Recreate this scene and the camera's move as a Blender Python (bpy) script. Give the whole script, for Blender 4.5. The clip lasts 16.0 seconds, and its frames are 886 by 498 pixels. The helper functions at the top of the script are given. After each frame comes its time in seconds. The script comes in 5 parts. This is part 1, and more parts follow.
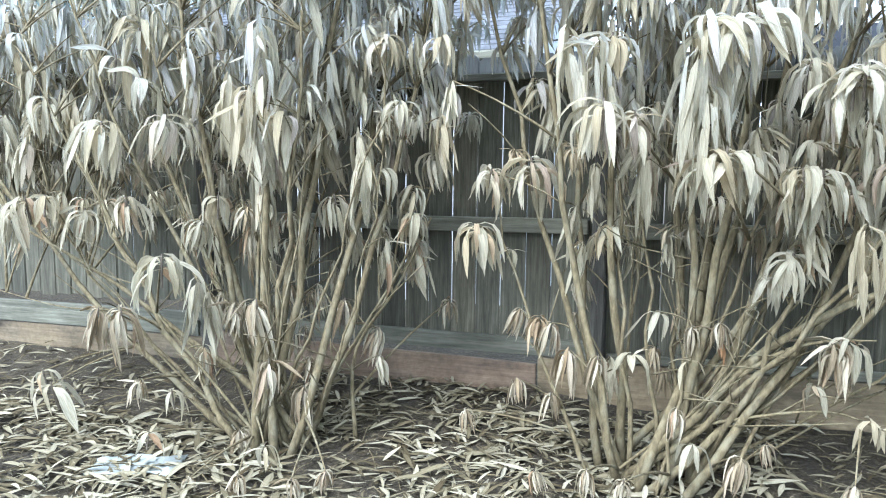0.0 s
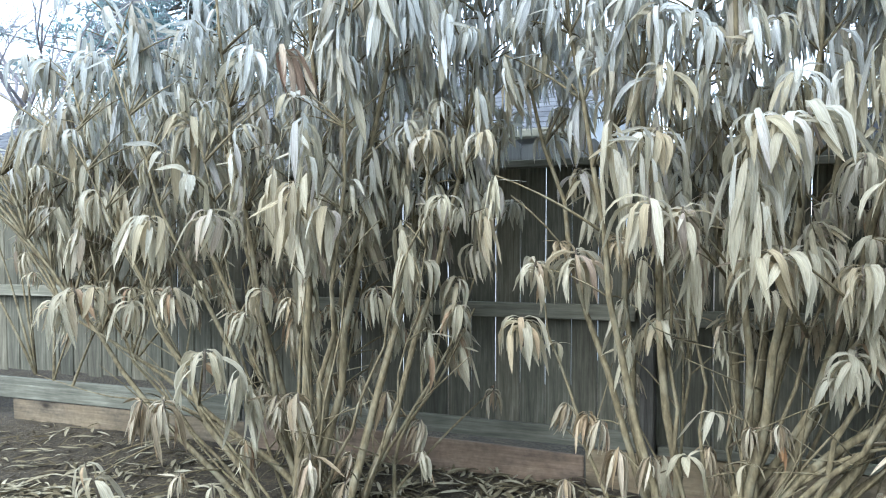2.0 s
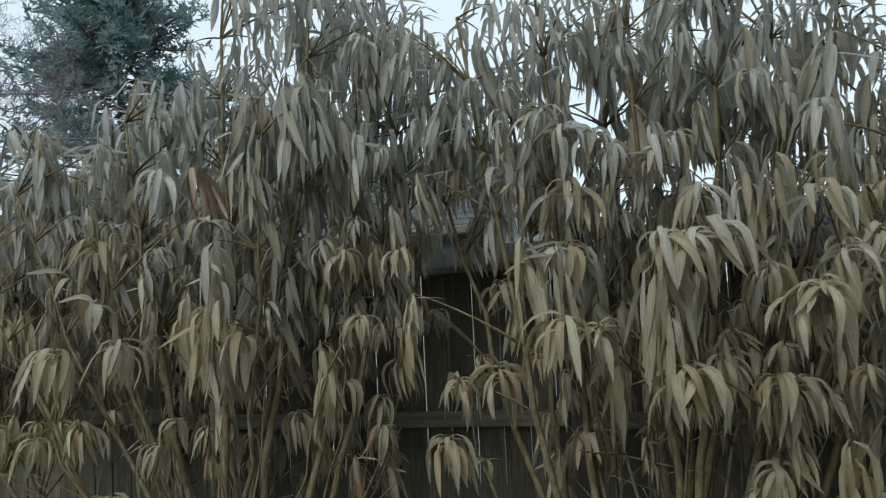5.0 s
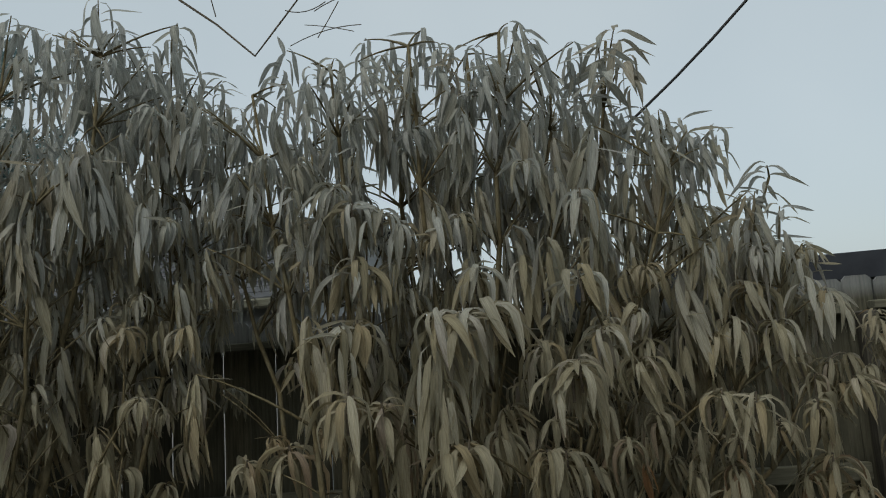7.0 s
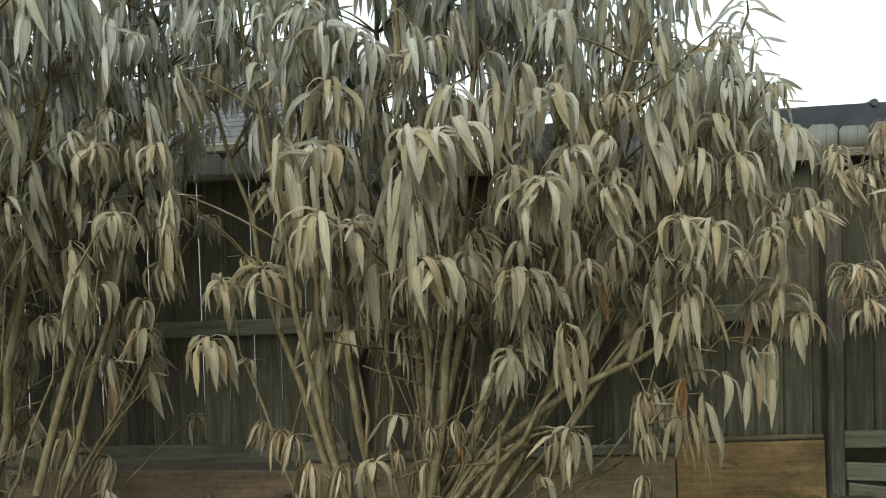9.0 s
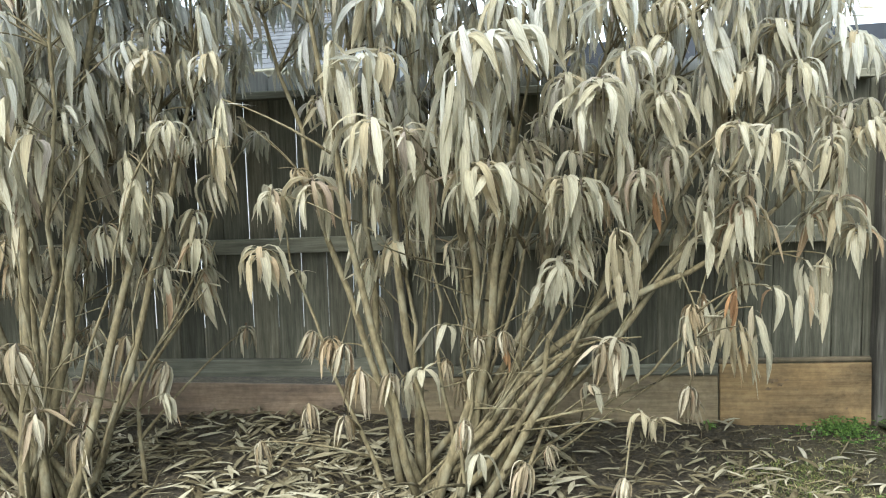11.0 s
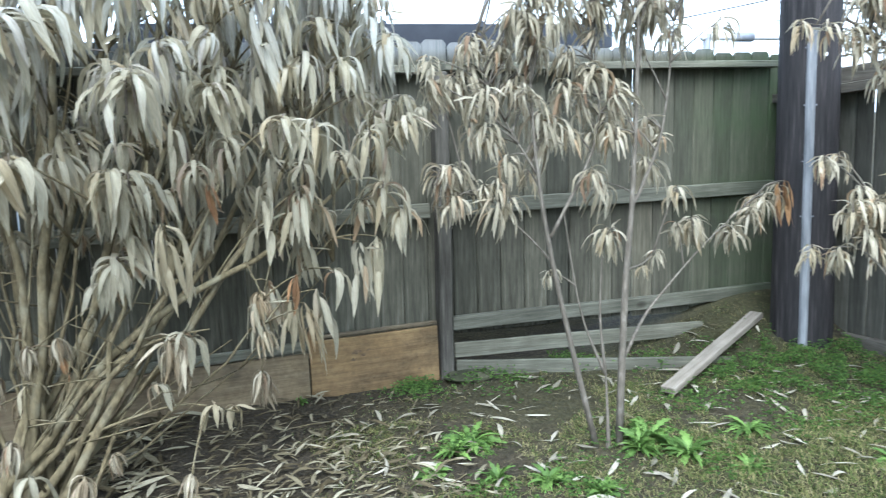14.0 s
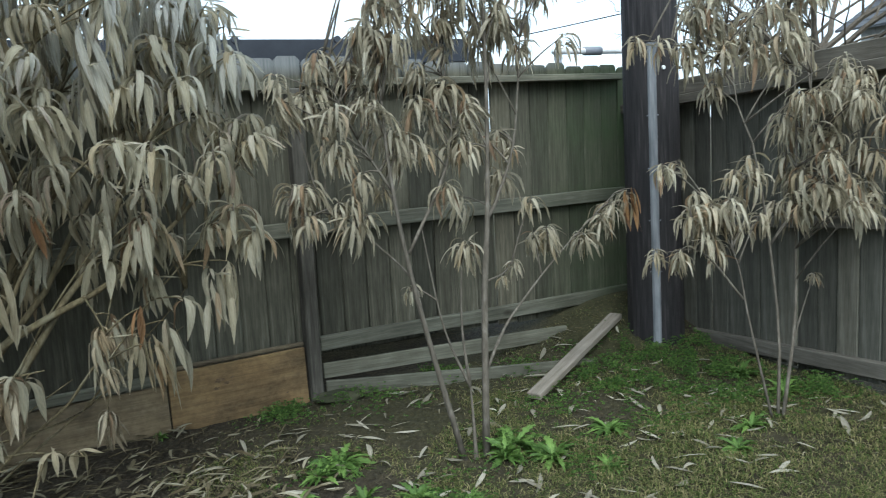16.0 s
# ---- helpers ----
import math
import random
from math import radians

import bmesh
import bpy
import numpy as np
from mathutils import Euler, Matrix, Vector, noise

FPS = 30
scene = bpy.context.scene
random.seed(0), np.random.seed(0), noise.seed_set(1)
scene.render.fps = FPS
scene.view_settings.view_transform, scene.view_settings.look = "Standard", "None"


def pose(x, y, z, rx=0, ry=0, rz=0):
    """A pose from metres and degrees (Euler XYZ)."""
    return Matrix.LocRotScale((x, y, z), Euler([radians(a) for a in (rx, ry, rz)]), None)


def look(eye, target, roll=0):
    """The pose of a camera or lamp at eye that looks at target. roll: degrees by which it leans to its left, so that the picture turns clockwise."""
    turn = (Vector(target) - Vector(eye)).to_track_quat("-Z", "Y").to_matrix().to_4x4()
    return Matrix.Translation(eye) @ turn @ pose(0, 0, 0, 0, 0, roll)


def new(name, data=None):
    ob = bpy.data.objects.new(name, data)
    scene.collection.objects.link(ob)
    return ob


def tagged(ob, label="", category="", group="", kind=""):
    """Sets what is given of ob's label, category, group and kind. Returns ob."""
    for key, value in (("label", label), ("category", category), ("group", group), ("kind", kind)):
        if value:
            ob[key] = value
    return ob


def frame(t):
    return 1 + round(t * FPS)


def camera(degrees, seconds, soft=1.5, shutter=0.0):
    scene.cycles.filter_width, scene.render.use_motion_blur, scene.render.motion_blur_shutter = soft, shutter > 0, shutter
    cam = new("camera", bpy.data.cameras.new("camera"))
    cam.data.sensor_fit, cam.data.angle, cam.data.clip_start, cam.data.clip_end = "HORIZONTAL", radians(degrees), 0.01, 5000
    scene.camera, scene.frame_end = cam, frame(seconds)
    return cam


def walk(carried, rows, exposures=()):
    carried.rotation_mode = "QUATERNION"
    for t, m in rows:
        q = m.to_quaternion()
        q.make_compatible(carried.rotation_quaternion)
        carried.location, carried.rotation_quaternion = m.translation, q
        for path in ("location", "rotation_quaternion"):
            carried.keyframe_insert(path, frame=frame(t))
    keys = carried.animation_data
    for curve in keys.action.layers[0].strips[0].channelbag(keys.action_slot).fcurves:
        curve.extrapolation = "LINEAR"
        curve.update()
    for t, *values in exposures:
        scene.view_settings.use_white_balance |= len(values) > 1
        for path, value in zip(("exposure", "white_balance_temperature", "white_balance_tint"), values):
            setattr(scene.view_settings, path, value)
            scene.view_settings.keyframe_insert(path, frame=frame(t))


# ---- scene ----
import collections
cam = camera(61.0, 16.0, 1.05, 0.25)
PATH = [
    (0, (-1.737, -3.958, 1.323), (-2.417, -2.092, 1.079), -0.7),
    (0.5, (-1.755, -3.948, 1.347), (-2.438, -2.085, 1.099), -0.3),
    (1, (-1.785, -3.941, 1.382), (-2.477, -2.081, 1.138), -0.2),
    (1.5, (-1.764, -3.927, 1.429), (-2.531, -2.086, 1.283), -0.8),
    (2, (-1.762, -3.912, 1.446), (-2.545, -2.073, 1.37), -1.3),
    (2.5, (-1.74, -3.869, 1.483), (-2.531, -2.033, 1.428), -2.1),
    (3, (-1.734, -3.831, 1.528), (-2.529, -1.996, 1.541), -2.5),
    (3.2, (-1.726, -3.824, 1.54), (-2.519, -1.988, 1.563), -2.6),
    (5.3, (-1.677, -3.831, 1.589), (-2.236, -1.92, 1.779), -4.5),
    (5.5, (-1.689, -3.835, 1.557), (-2.152, -1.909, 1.812), -3.8),
    (6, (-1.607, -3.8, 1.668), (-1.89, -1.838, 1.936), -4.8),
    (6.5, (-1.525, -3.84, 1.672), (-1.728, -1.866, 1.919), -5.6),
    (7, (-1.461, -3.79, 1.617), (-1.69, -1.823, 1.892), -4.8),
    (7.5, (-1.436, -3.799, 1.586), (-1.663, -1.824, 1.807), -4.0),
    (8, (-1.423, -3.802, 1.52), (-1.607, -1.812, 1.598), -3.5),
    (8.5, (-1.447, -3.809, 1.484), (-1.623, -1.817, 1.459), -3.2),
    (9, (-1.451, -3.818, 1.437), (-1.643, -1.829, 1.371), -3.0),
    (9.5, (-1.47, -3.821, 1.394), (-1.674, -1.835, 1.271), -3.2),
    (9.7, (-1.466, -3.824, 1.38), (-1.68, -1.84, 1.248), -3.1),
    (11.8, (-1.544, -3.845, 1.31), (-1.87, -1.888, 1.057), -2.7),
    (12, (-1.539, -3.846, 1.316), (-1.872, -1.891, 1.059), -2.7),
    (12.5, (-1.494, -3.824, 1.332), (-1.746, -1.858, 1.065), -2.9),
    (13, (-1.387, -3.829, 1.332), (-1.342, -1.85, 1.052), -2.8),
    (13.5, (-1.327, -3.836, 1.35), (-0.953, -1.895, 1.048), -2.5),
    (14, (-1.212, -3.876, 1.36), (-0.596, -2.0, 1.044), -2.5),
    (14.5, (-1.169, -3.895, 1.367), (-0.412, -2.071, 1.049), -2.8),
    (15, (-1.157, -3.887, 1.367), (-0.333, -2.092, 1.054), -2.6),
    (15.5, (-1.133, -3.887, 1.368), (-0.311, -2.09, 1.057), -3.6),
    (16, (-1.103, -3.89, 1.38), (-0.201, -2.131, 1.075), -3.8),
]
walk(cam, [(t, look(eye, target, roll)) for t, eye, target, roll in PATH],
     [(0.0, 2.54, 5320, 9), (1.0, 2.45, 5360, 9), (2.0, 2.1, 5420, 8), (3.0, 1.25, 5740, 5), (3.2, 1.05, 5740, 5), (5.5, 0.12, 6400, 3), (7.0, -0.42, 6550, 4),
      (8.0, 0.18, 6750, 4), (9.0, 0.96, 6850, 0), (9.7, 1.17, 6800, -1), (11.8, 2.58, 5600, 7), (12.5, 2.62, 5440, 6), (13.5, 2.29, 5380, 8), (14.5, 1.8, 5320, 5), (16.0, 0.98, 5640, 3)])

# ---- world and sun ----
world = bpy.data.worlds.new("overcast_sky")
scene.world = world
world.use_nodes = True
wn, wl = world.node_tree.nodes, world.node_tree.links
wn.clear()
sky = wn.new("ShaderNodeTexSky")
sky.sky_type, sky.sun_disc = "NISHITA", False
sky.sun_elevation, sky.sun_rotation = radians(51), radians(198)
sky.dust_density, sky.air_density = 4.0, 1.0
w_out, w_bg, w_bg2, w_mix = wn.new("ShaderNodeOutputWorld"), wn.new("ShaderNodeBackground"), wn.new("ShaderNodeBackground"), wn.new("ShaderNodeAddShader")
w_bg.inputs["Strength"].default_value = 0.05
wl.new(sky.outputs[0], w_bg.inputs["Color"])
w_tc, w_noise, w_ramp = wn.new("ShaderNodeTexCoord"), wn.new("ShaderNodeTexNoise"), wn.new("ShaderNodeValToRGB")
w_noise.inputs["Scale"].default_value, w_noise.inputs["Detail"].default_value = 1.6, 4
wl.new(w_tc.outputs["Generated"], w_noise.inputs["Vector"])
wl.new(w_noise.outputs["Fac"], w_ramp.inputs["Fac"])
w_ramp.color_ramp.elements[0].position, w_ramp.color_ramp.elements[1].position = 0.3, 0.75
w_ramp.color_ramp.elements[0].color, w_ramp.color_ramp.elements[1].color = (0.66, 0.74, 0.80, 1), (0.80, 0.86, 0.90, 1)
wl.new(w_ramp.outputs["Color"], w_bg2.inputs["Color"])
w_bg2.inputs["Strength"].default_value = 0.8
wl.new(w_bg.outputs[0], w_mix.inputs[0])
wl.new(w_bg2.outputs[0], w_mix.inputs[1])
wl.new(w_mix.outputs[0], w_out.inputs["Surface"])
sun_data = bpy.data.lights.new("sun", "SUN")
sun_data.energy, sun_data.angle, sun_data.color = 1.7, radians(50), (1.0, 0.98, 0.95)
sun = new("sun", sun_data)
sun.matrix_world = look((-4.2, -8.6, 11.5), (-1.5, -0.5, 1.0))


# ---- materials ----
def material(name, rough=0.85, metal=0.0):
    m = bpy.data.materials.new(name)
    m.use_nodes = True
    b = m.node_tree.nodes["Principled BSDF"]
    b.inputs["Roughness"].default_value, b.inputs["Metallic"].default_value = rough, metal
    b.inputs["Specular IOR Level"].default_value = 0.3
    return m, m.node_tree.nodes, m.node_tree.links, b


def ramp(nodes, links, fac, stops):
    r = nodes.new("ShaderNodeValToRGB")
    e = r.color_ramp.elements
    while len(e) < len(stops):
        e.new(0.5)
    for k, (p, c) in zip(e, stops):
        k.position, k.color = p, (*c, 1)
    links.new(fac, r.inputs["Fac"])
    return r.outputs["Color"]


def noise_tex(nodes, links, scale, detail=4, stretch=(1, 1, 1), coord="Object", rough=0.6):
    tc, mp, n = nodes.new("ShaderNodeTexCoord"), nodes.new("ShaderNodeMapping"), nodes.new("ShaderNodeTexNoise")
    mp.inputs["Scale"].default_value = stretch
    n.inputs["Scale"].default_value, n.inputs["Detail"].default_value, n.inputs["Roughness"].default_value = scale, detail, rough
    links.new(tc.outputs[coord], mp.inputs["Vector"])
    links.new(mp.outputs[0], n.inputs["Vector"])
    return n.outputs["Fac"]


def mix(nodes, links, fac, a, b, blend="MIX"):
    x = nodes.new("ShaderNodeMix")
    x.data_type, x.blend_type = "RGBA", blend
    for socket, value in ((x.inputs["Factor"], fac), (x.inputs["A"], a), (x.inputs["B"], b)):
        if isinstance(value, (int, float)):
            socket.default_value = value
        elif isinstance(value, tuple):
            socket.default_value = (*value, 1)
        else:
            links.new(value, socket)
    return x.outputs["Result"]


def maths(nodes, links, op, a, b):
    x = nodes.new("ShaderNodeMath")
    x.operation, x.use_clamp = op, True
    for socket, value in zip(x.inputs, (a, b)):
        if isinstance(value, (int, float)):
            socket.default_value = value
        else:
            links.new(value, socket)
    return x.outputs[0]


def bump(nodes, links, bsdf, height, strength=0.4, distance=0.01):
    b = nodes.new("ShaderNodeBump")
    b.inputs["Strength"].default_value, b.inputs["Distance"].default_value = strength, distance
    links.new(height, b.inputs["Height"])
    links.new(b.outputs[0], bsdf.inputs["Normal"])


def wood(name, dark, mid, pale, along=2, moss=0.0, rough=0.9, blotched=False, bleached=False):
    """Weathered boards: grain along one axis, a tone for each board, algae where the boards stay damp, bleached top ends."""
    m, n, l, b = material(name, rough)
    stretch = [9.0, 9.0, 9.0]
    stretch[along] = 0.5
    grain = noise_tex(n, l, 6, 8, tuple(stretch), rough=0.7)
    blot = noise_tex(n, l, 2.2, 4)
    base = ramp(n, l, grain, [(0.3, dark), (0.52, mid), (0.75, pale)])
    info = n.new("ShaderNodeObjectInfo")
    if along == 2:
        tones = [(0.0, (0.42, 0.43, 0.42)), (0.35, (0.8, 0.79, 0.76)), (0.7, (0.95, 0.96, 0.94)), (1.0, (1.3, 1.25, 1.18))]
    else:
        tones = [(0.0, (0.74, 0.745, 0.73)), (0.5, (0.9, 0.9, 0.88)), (1.0, (1.06, 1.04, 1.0))]
    tone = ramp(n, l, info.outputs["Random"], tones)
    col = mix(n, l, 1.0, base, tone, "MULTIPLY")
    tc, mp, vor = n.new("ShaderNodeTexCoord"), n.new("ShaderNodeMapping"), n.new("ShaderNodeTexVoronoi")
    shift = n.new("ShaderNodeVectorMath")
    shift.operation = "ADD"
    squeeze = [3.2, 3.2, 3.2]
    squeeze[along] = 1.7
    mp.inputs["Scale"].default_value = squeeze
    l.new(tc.outputs["Object"], shift.inputs[0])
    l.new(info.outputs["Random"], shift.inputs[1])
    l.new(shift.outputs[0], mp.inputs["Vector"])
    l.new(mp.outputs[0], vor.inputs["Vector"])
    vor.inputs["Scale"].default_value = 1.0
    col = mix(n, l, 1.0, col, ramp(n, l, vor.outputs["Distance"], [(0.03, (0.25, 0.23, 0.2)), (0.06, (0.6, 0.58, 0.55)), (0.085, (1, 1, 1))]), "MULTIPLY")
    stain = ramp(n, l, blot, [(0.35, (0.55, 0.54, 0.52)), (0.6, (1, 1, 1))])
    col = mix(n, l, 0.75, col, stain, "MULTIPLY")
    if blotched:
        cloud = noise_tex(n, l, 5.5, 7, tuple(0.55 if k == along else 1.0 for k in range(3)), rough=0.65)
        col = mix(n, l, 0.9, col, ramp(n, l, cloud, [(0.34, (0.42, 0.42, 0.42)), (0.46, (0.85, 0.84, 0.82)), (0.62, (1.12, 1.08, 1.0))]), "MULTIPLY")
        col = mix(n, l, 0.55, col, ramp(n, l, noise_tex(n, l, 30, 5, (1, 1, 1)), [(0.35, (0.7, 0.68, 0.66)), (0.6, (1.1, 1.1, 1.1))]), "MULTIPLY")
    if bleached:
        spot, high, top_end = n.new("ShaderNodeNewGeometry"), n.new("ShaderNodeSeparateXYZ"), n.new("ShaderNodeMapRange")
        l.new(spot.outputs["Position"], high.inputs[0])
        top_end.inputs["From Min"].default_value, top_end.inputs["From Max"].default_value, top_end.inputs["To Max"].default_value = 1.71, 1.78, 0.75
        l.new(high.outputs["Z"], top_end.inputs["Value"])
        col = mix(n, l, top_end.outputs[0], col, ramp(n, l, grain, [(0.3, (0.14, 0.148, 0.15)), (0.7, (0.27, 0.28, 0.285))]))
    if moss:
        geo, sep = n.new("ShaderNodeNewGeometry"), n.new("ShaderNodeSeparateXYZ")
        l.new(geo.outputs["Position"], sep.inputs[0])
        rng = n.new("ShaderNodeMapRange")
        rng.inputs["From Min"].default_value, rng.inputs["From Max"].default_value = 1.45, 2.25
        l.new(sep.outputs["X"], rng.inputs["Value"])
        patch = ramp(n, l, noise_tex(n, l, 3.0, 5), [(0.3, (0, 0, 0)), (0.62, (1, 1, 1))])
        f1 = maths(n, l, "MULTIPLY", rng.outputs[0], patch)
        f2 = maths(n, l, "MULTIPLY", patch, 0.05)
        fac = maths(n, l, "MULTIPLY", maths(n, l, "ADD", f1, f2), moss)
        col = mix(n, l, fac, col, (0.045, 0.07, 0.028))
    l.new(col, b.inputs["Base Color"])
    bump(n, l, b, grain, 0.5, 0.006)
    return m


def leafy(name, stops, wet=0.62, through_light=0.3, gloss=0.3, skylit=None, by_sprig=False, dried=0.0):
    """Blades with a pale midrib, a tone for each blade and each cluster, skylight painted in by height, and light that
    passes through.
    """
    m, n, l, b = material(name, wet)
    b.inputs["Specular IOR Level"].default_value = gloss
    geo, info = n.new("ShaderNodeNewGeometry"), n.new("ShaderNodeObjectInfo")
    total = n.new("ShaderNodeMath")
    total.operation = "ADD"
    l.new(geo.outputs["Random Per Island"], total.inputs[0])
    l.new(info.outputs["Random"], total.inputs[1])
    pick = maths(n, l, "FRACT", total.outputs[0], 0.0)
    col = ramp(n, l, pick, stops)
    # pale bluish skylight put into the colour of the upper leaves
    if skylit:
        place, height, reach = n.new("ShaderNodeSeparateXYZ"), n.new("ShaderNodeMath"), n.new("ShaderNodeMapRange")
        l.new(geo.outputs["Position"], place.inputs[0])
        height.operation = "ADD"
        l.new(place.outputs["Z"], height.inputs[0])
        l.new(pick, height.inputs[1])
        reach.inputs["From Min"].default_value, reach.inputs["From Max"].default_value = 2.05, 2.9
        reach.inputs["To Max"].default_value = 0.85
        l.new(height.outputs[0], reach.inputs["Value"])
        col = mix(n, l, reach.outputs[0], col, ramp(n, l, pick, skylit))
    if by_sprig:
        col = mix(n, l, 1.0, col, ramp(n, l, info.outputs["Random"], [(0.0, (0.8, 0.8, 0.8)), (0.35, (1.0, 1.0, 1.0)), (0.7, (1.06, 1.05, 1.03)), (0.85, (1.02, 0.985, 0.93)), (1.0, (0.88, 0.79, 0.68))]), "MULTIPLY")
    uv, sep = n.new("ShaderNodeUVMap"), n.new("ShaderNodeSeparateXYZ")
    l.new(uv.outputs[0], sep.inputs[0])
    rib = ramp(n, l, sep.outputs["X"], [(0.0, (0.92, 0.92, 0.92)), (0.44, (0.9, 0.9, 0.9)), (0.5, (1.2, 1.2, 1.15)), (0.56, (0.9, 0.9, 0.9))])
    col = mix(n, l, 1.0, col, rib, "MULTIPLY")
    streak = noise_tex(n, l, 12, 5, (0.7, 0.16, 1), "UV")
    col = mix(n, l, 0.8, col, ramp(n, l, streak, [(0.34, (0.5 - 0.3 * dried, 0.48 - 0.31 * dried, 0.44 - 0.31 * dried)), (0.5, (0.92, 0.91, 0.88)), (0.66, (1.14, 1.13, 1.1))]), "MULTIPLY")
    blotch = noise_tex(n, l, 5, 4, (1, 1, 1), "UV")
    col = mix(n, l, 0.5, col, ramp(n, l, blotch, [(0.35, (0.72, 0.68, 0.62)), (0.6, (1.06, 1.06, 1.05))]), "MULTIPLY")
    l.new(col, b.inputs["Base Color"])
    bump(n, l, b, streak, 0.7, 0.004)
    t, x, out = n.new("ShaderNodeBsdfTranslucent"), n.new("ShaderNodeMixShader"), n["Material Output"]
    l.new(col, t.inputs["Color"])
    x.inputs[0].default_value = through_light
    l.new(b.outputs[0], x.inputs[1])
    l.new(t.outputs[0], x.inputs[2])
    l.new(x.outputs[0], out.inputs["Surface"])
    return m


def plain(name, stops, scale, rough=0.85, metal=0.0, stretch=(1, 1, 1), relief=0.3, depth=0.005, detail=6):
    m, n, l, b = material(name, rough, metal)
    f = noise_tex(n, l, scale, detail, stretch)
    big = noise_tex(n, l, scale * 0.13, 3, stretch)
    col = ramp(n, l, f, stops)
    col = mix(n, l, 0.6, col, ramp(n, l, big, [(0.3, (0.68, 0.68, 0.68)), (0.7, (1.12, 1.12, 1.12))]), "MULTIPLY")
    l.new(col, b.inputs["Base Color"])
    bump(n, l, b, f, relief, depth)
    return m


M_PICKET = wood("weathered_grey_picket", (0.034, 0.032, 0.022), (0.099, 0.094, 0.069), (0.188, 0.179, 0.139), 2, 0.85, bleached=True)
M_SIDE = wood("brown_grey_picket", (0.05, 0.049, 0.038), (0.108, 0.104, 0.084), (0.18, 0.174, 0.146), 2, 0.0)
M_RAIL = wood("weathered_rail", (0.072, 0.071, 0.052), (0.138, 0.135, 0.103), (0.225, 0.219, 0.174), 0, 0.45)
M_RAIL_Y = wood("weathered_side_rail", (0.07, 0.063, 0.05), (0.13, 0.118, 0.096), (0.20, 0.184, 0.155), 1, 0.0)
M_POST = wood("weathered_post", (0.028, 0.026, 0.021), (0.072, 0.067, 0.056), (0.14, 0.132, 0.114), 2, 0.3)
M_RED = wood("brown_kickboard", (0.12, 0.086, 0.06), (0.185, 0.137, 0.097), (0.25, 0.196, 0.143), 0, 0.0, 0.9, True)
M_TAN = wood("tan_kickboard", (0.09, 0.073, 0.048), (0.142, 0.117, 0.079), (0.195, 0.166, 0.118), 0, 0.0, 0.9, True)
M_PLANK = wood("bare_plank", (0.13, 0.112, 0.088), (0.235, 0.208, 0.168), (0.33, 0.298, 0.25), 0)
def bark():
    """Smooth olive-tan bark with grey lichen patches."""
    m, n, l, b = material("olive_tan_bark", 0.9)
    fine = noise_tex(n, l, 60, 6, (1, 1, 0.35))
    patch = noise_tex(n, l, 14, 5, (1, 1, 0.6))
    col = ramp(n, l, fine, [(0.28, (0.04, 0.031, 0.015)), (0.52, (0.102, 0.082, 0.042)), (0.74, (0.165, 0.137, 0.076))])
    col = mix(n, l, ramp(n, l, patch, [(0.5, (0, 0, 0)), (0.68, (0.8, 0.8, 0.8))]), col, (0.16, 0.144, 0.092))
    l.new(col, b.inputs["Base Color"])
    bump(n, l, b, fine, 0.6, 0.004)
    return m


M_STEM = bark()
M_SAPBARK = plain("pale_sapling_bark", [(0.3, (0.065, 0.055, 0.04)), (0.55, (0.115, 0.1, 0.076)), (0.75, (0.185, 0.167, 0.135))], 50, 0.9, 0.0, (1, 1, 0.35), 0.5, 0.004)
M_TWIG = plain("dark_twig_bark", [(0.3, (0.06, 0.05, 0.04)), (0.7, (0.15, 0.125, 0.09))], 40, 0.9)
M_KNOT = plain("dark_brown_knot", [(0.3, (0.06, 0.04, 0.022)), (0.7, (0.15, 0.105, 0.058))], 60, 0.9)
# twig bark of the far tree, distance haze painted into its colour
M_FARTWIG = plain("hazed_twig_bark", [(0.3, (0.13, 0.12, 0.125)), (0.7, (0.24, 0.225, 0.23))], 20, 0.9)
# second list: crown colours with the sky's pale blue light painted in
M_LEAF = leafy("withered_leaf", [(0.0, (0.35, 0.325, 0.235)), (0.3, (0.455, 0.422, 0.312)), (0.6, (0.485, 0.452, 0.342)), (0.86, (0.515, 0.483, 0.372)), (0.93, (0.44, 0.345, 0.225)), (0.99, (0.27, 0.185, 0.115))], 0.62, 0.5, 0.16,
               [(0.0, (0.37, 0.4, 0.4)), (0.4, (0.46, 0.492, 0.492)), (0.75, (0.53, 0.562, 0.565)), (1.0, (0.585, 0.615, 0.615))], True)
M_TANLEAF = leafy("tan_withered_leaf", [(0.0, (0.32, 0.285, 0.2)), (0.3, (0.44, 0.395, 0.285)), (0.6, (0.51, 0.465, 0.35)), (0.88, (0.57, 0.53, 0.415)), (0.95, (0.42, 0.31, 0.19)), (0.99, (0.27, 0.185, 0.115))], 0.6, 0.4, 0.2, None, True, 0.75)
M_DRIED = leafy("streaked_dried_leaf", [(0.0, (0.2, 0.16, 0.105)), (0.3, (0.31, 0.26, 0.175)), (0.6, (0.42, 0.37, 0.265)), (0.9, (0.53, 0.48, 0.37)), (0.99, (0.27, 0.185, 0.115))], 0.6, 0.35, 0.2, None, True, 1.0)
M_ORANGE = leafy("orange_dead_leaf", [(0.0, (0.19, 0.11, 0.06)), (0.4, (0.29, 0.165, 0.08)), (1.0, (0.40, 0.235, 0.105))])
M_BROWN = leafy("dull_brown_dead_leaf", [(0.0, (0.19, 0.125, 0.085)), (0.5, (0.29, 0.215, 0.155)), (1.0, (0.42, 0.36, 0.27))])
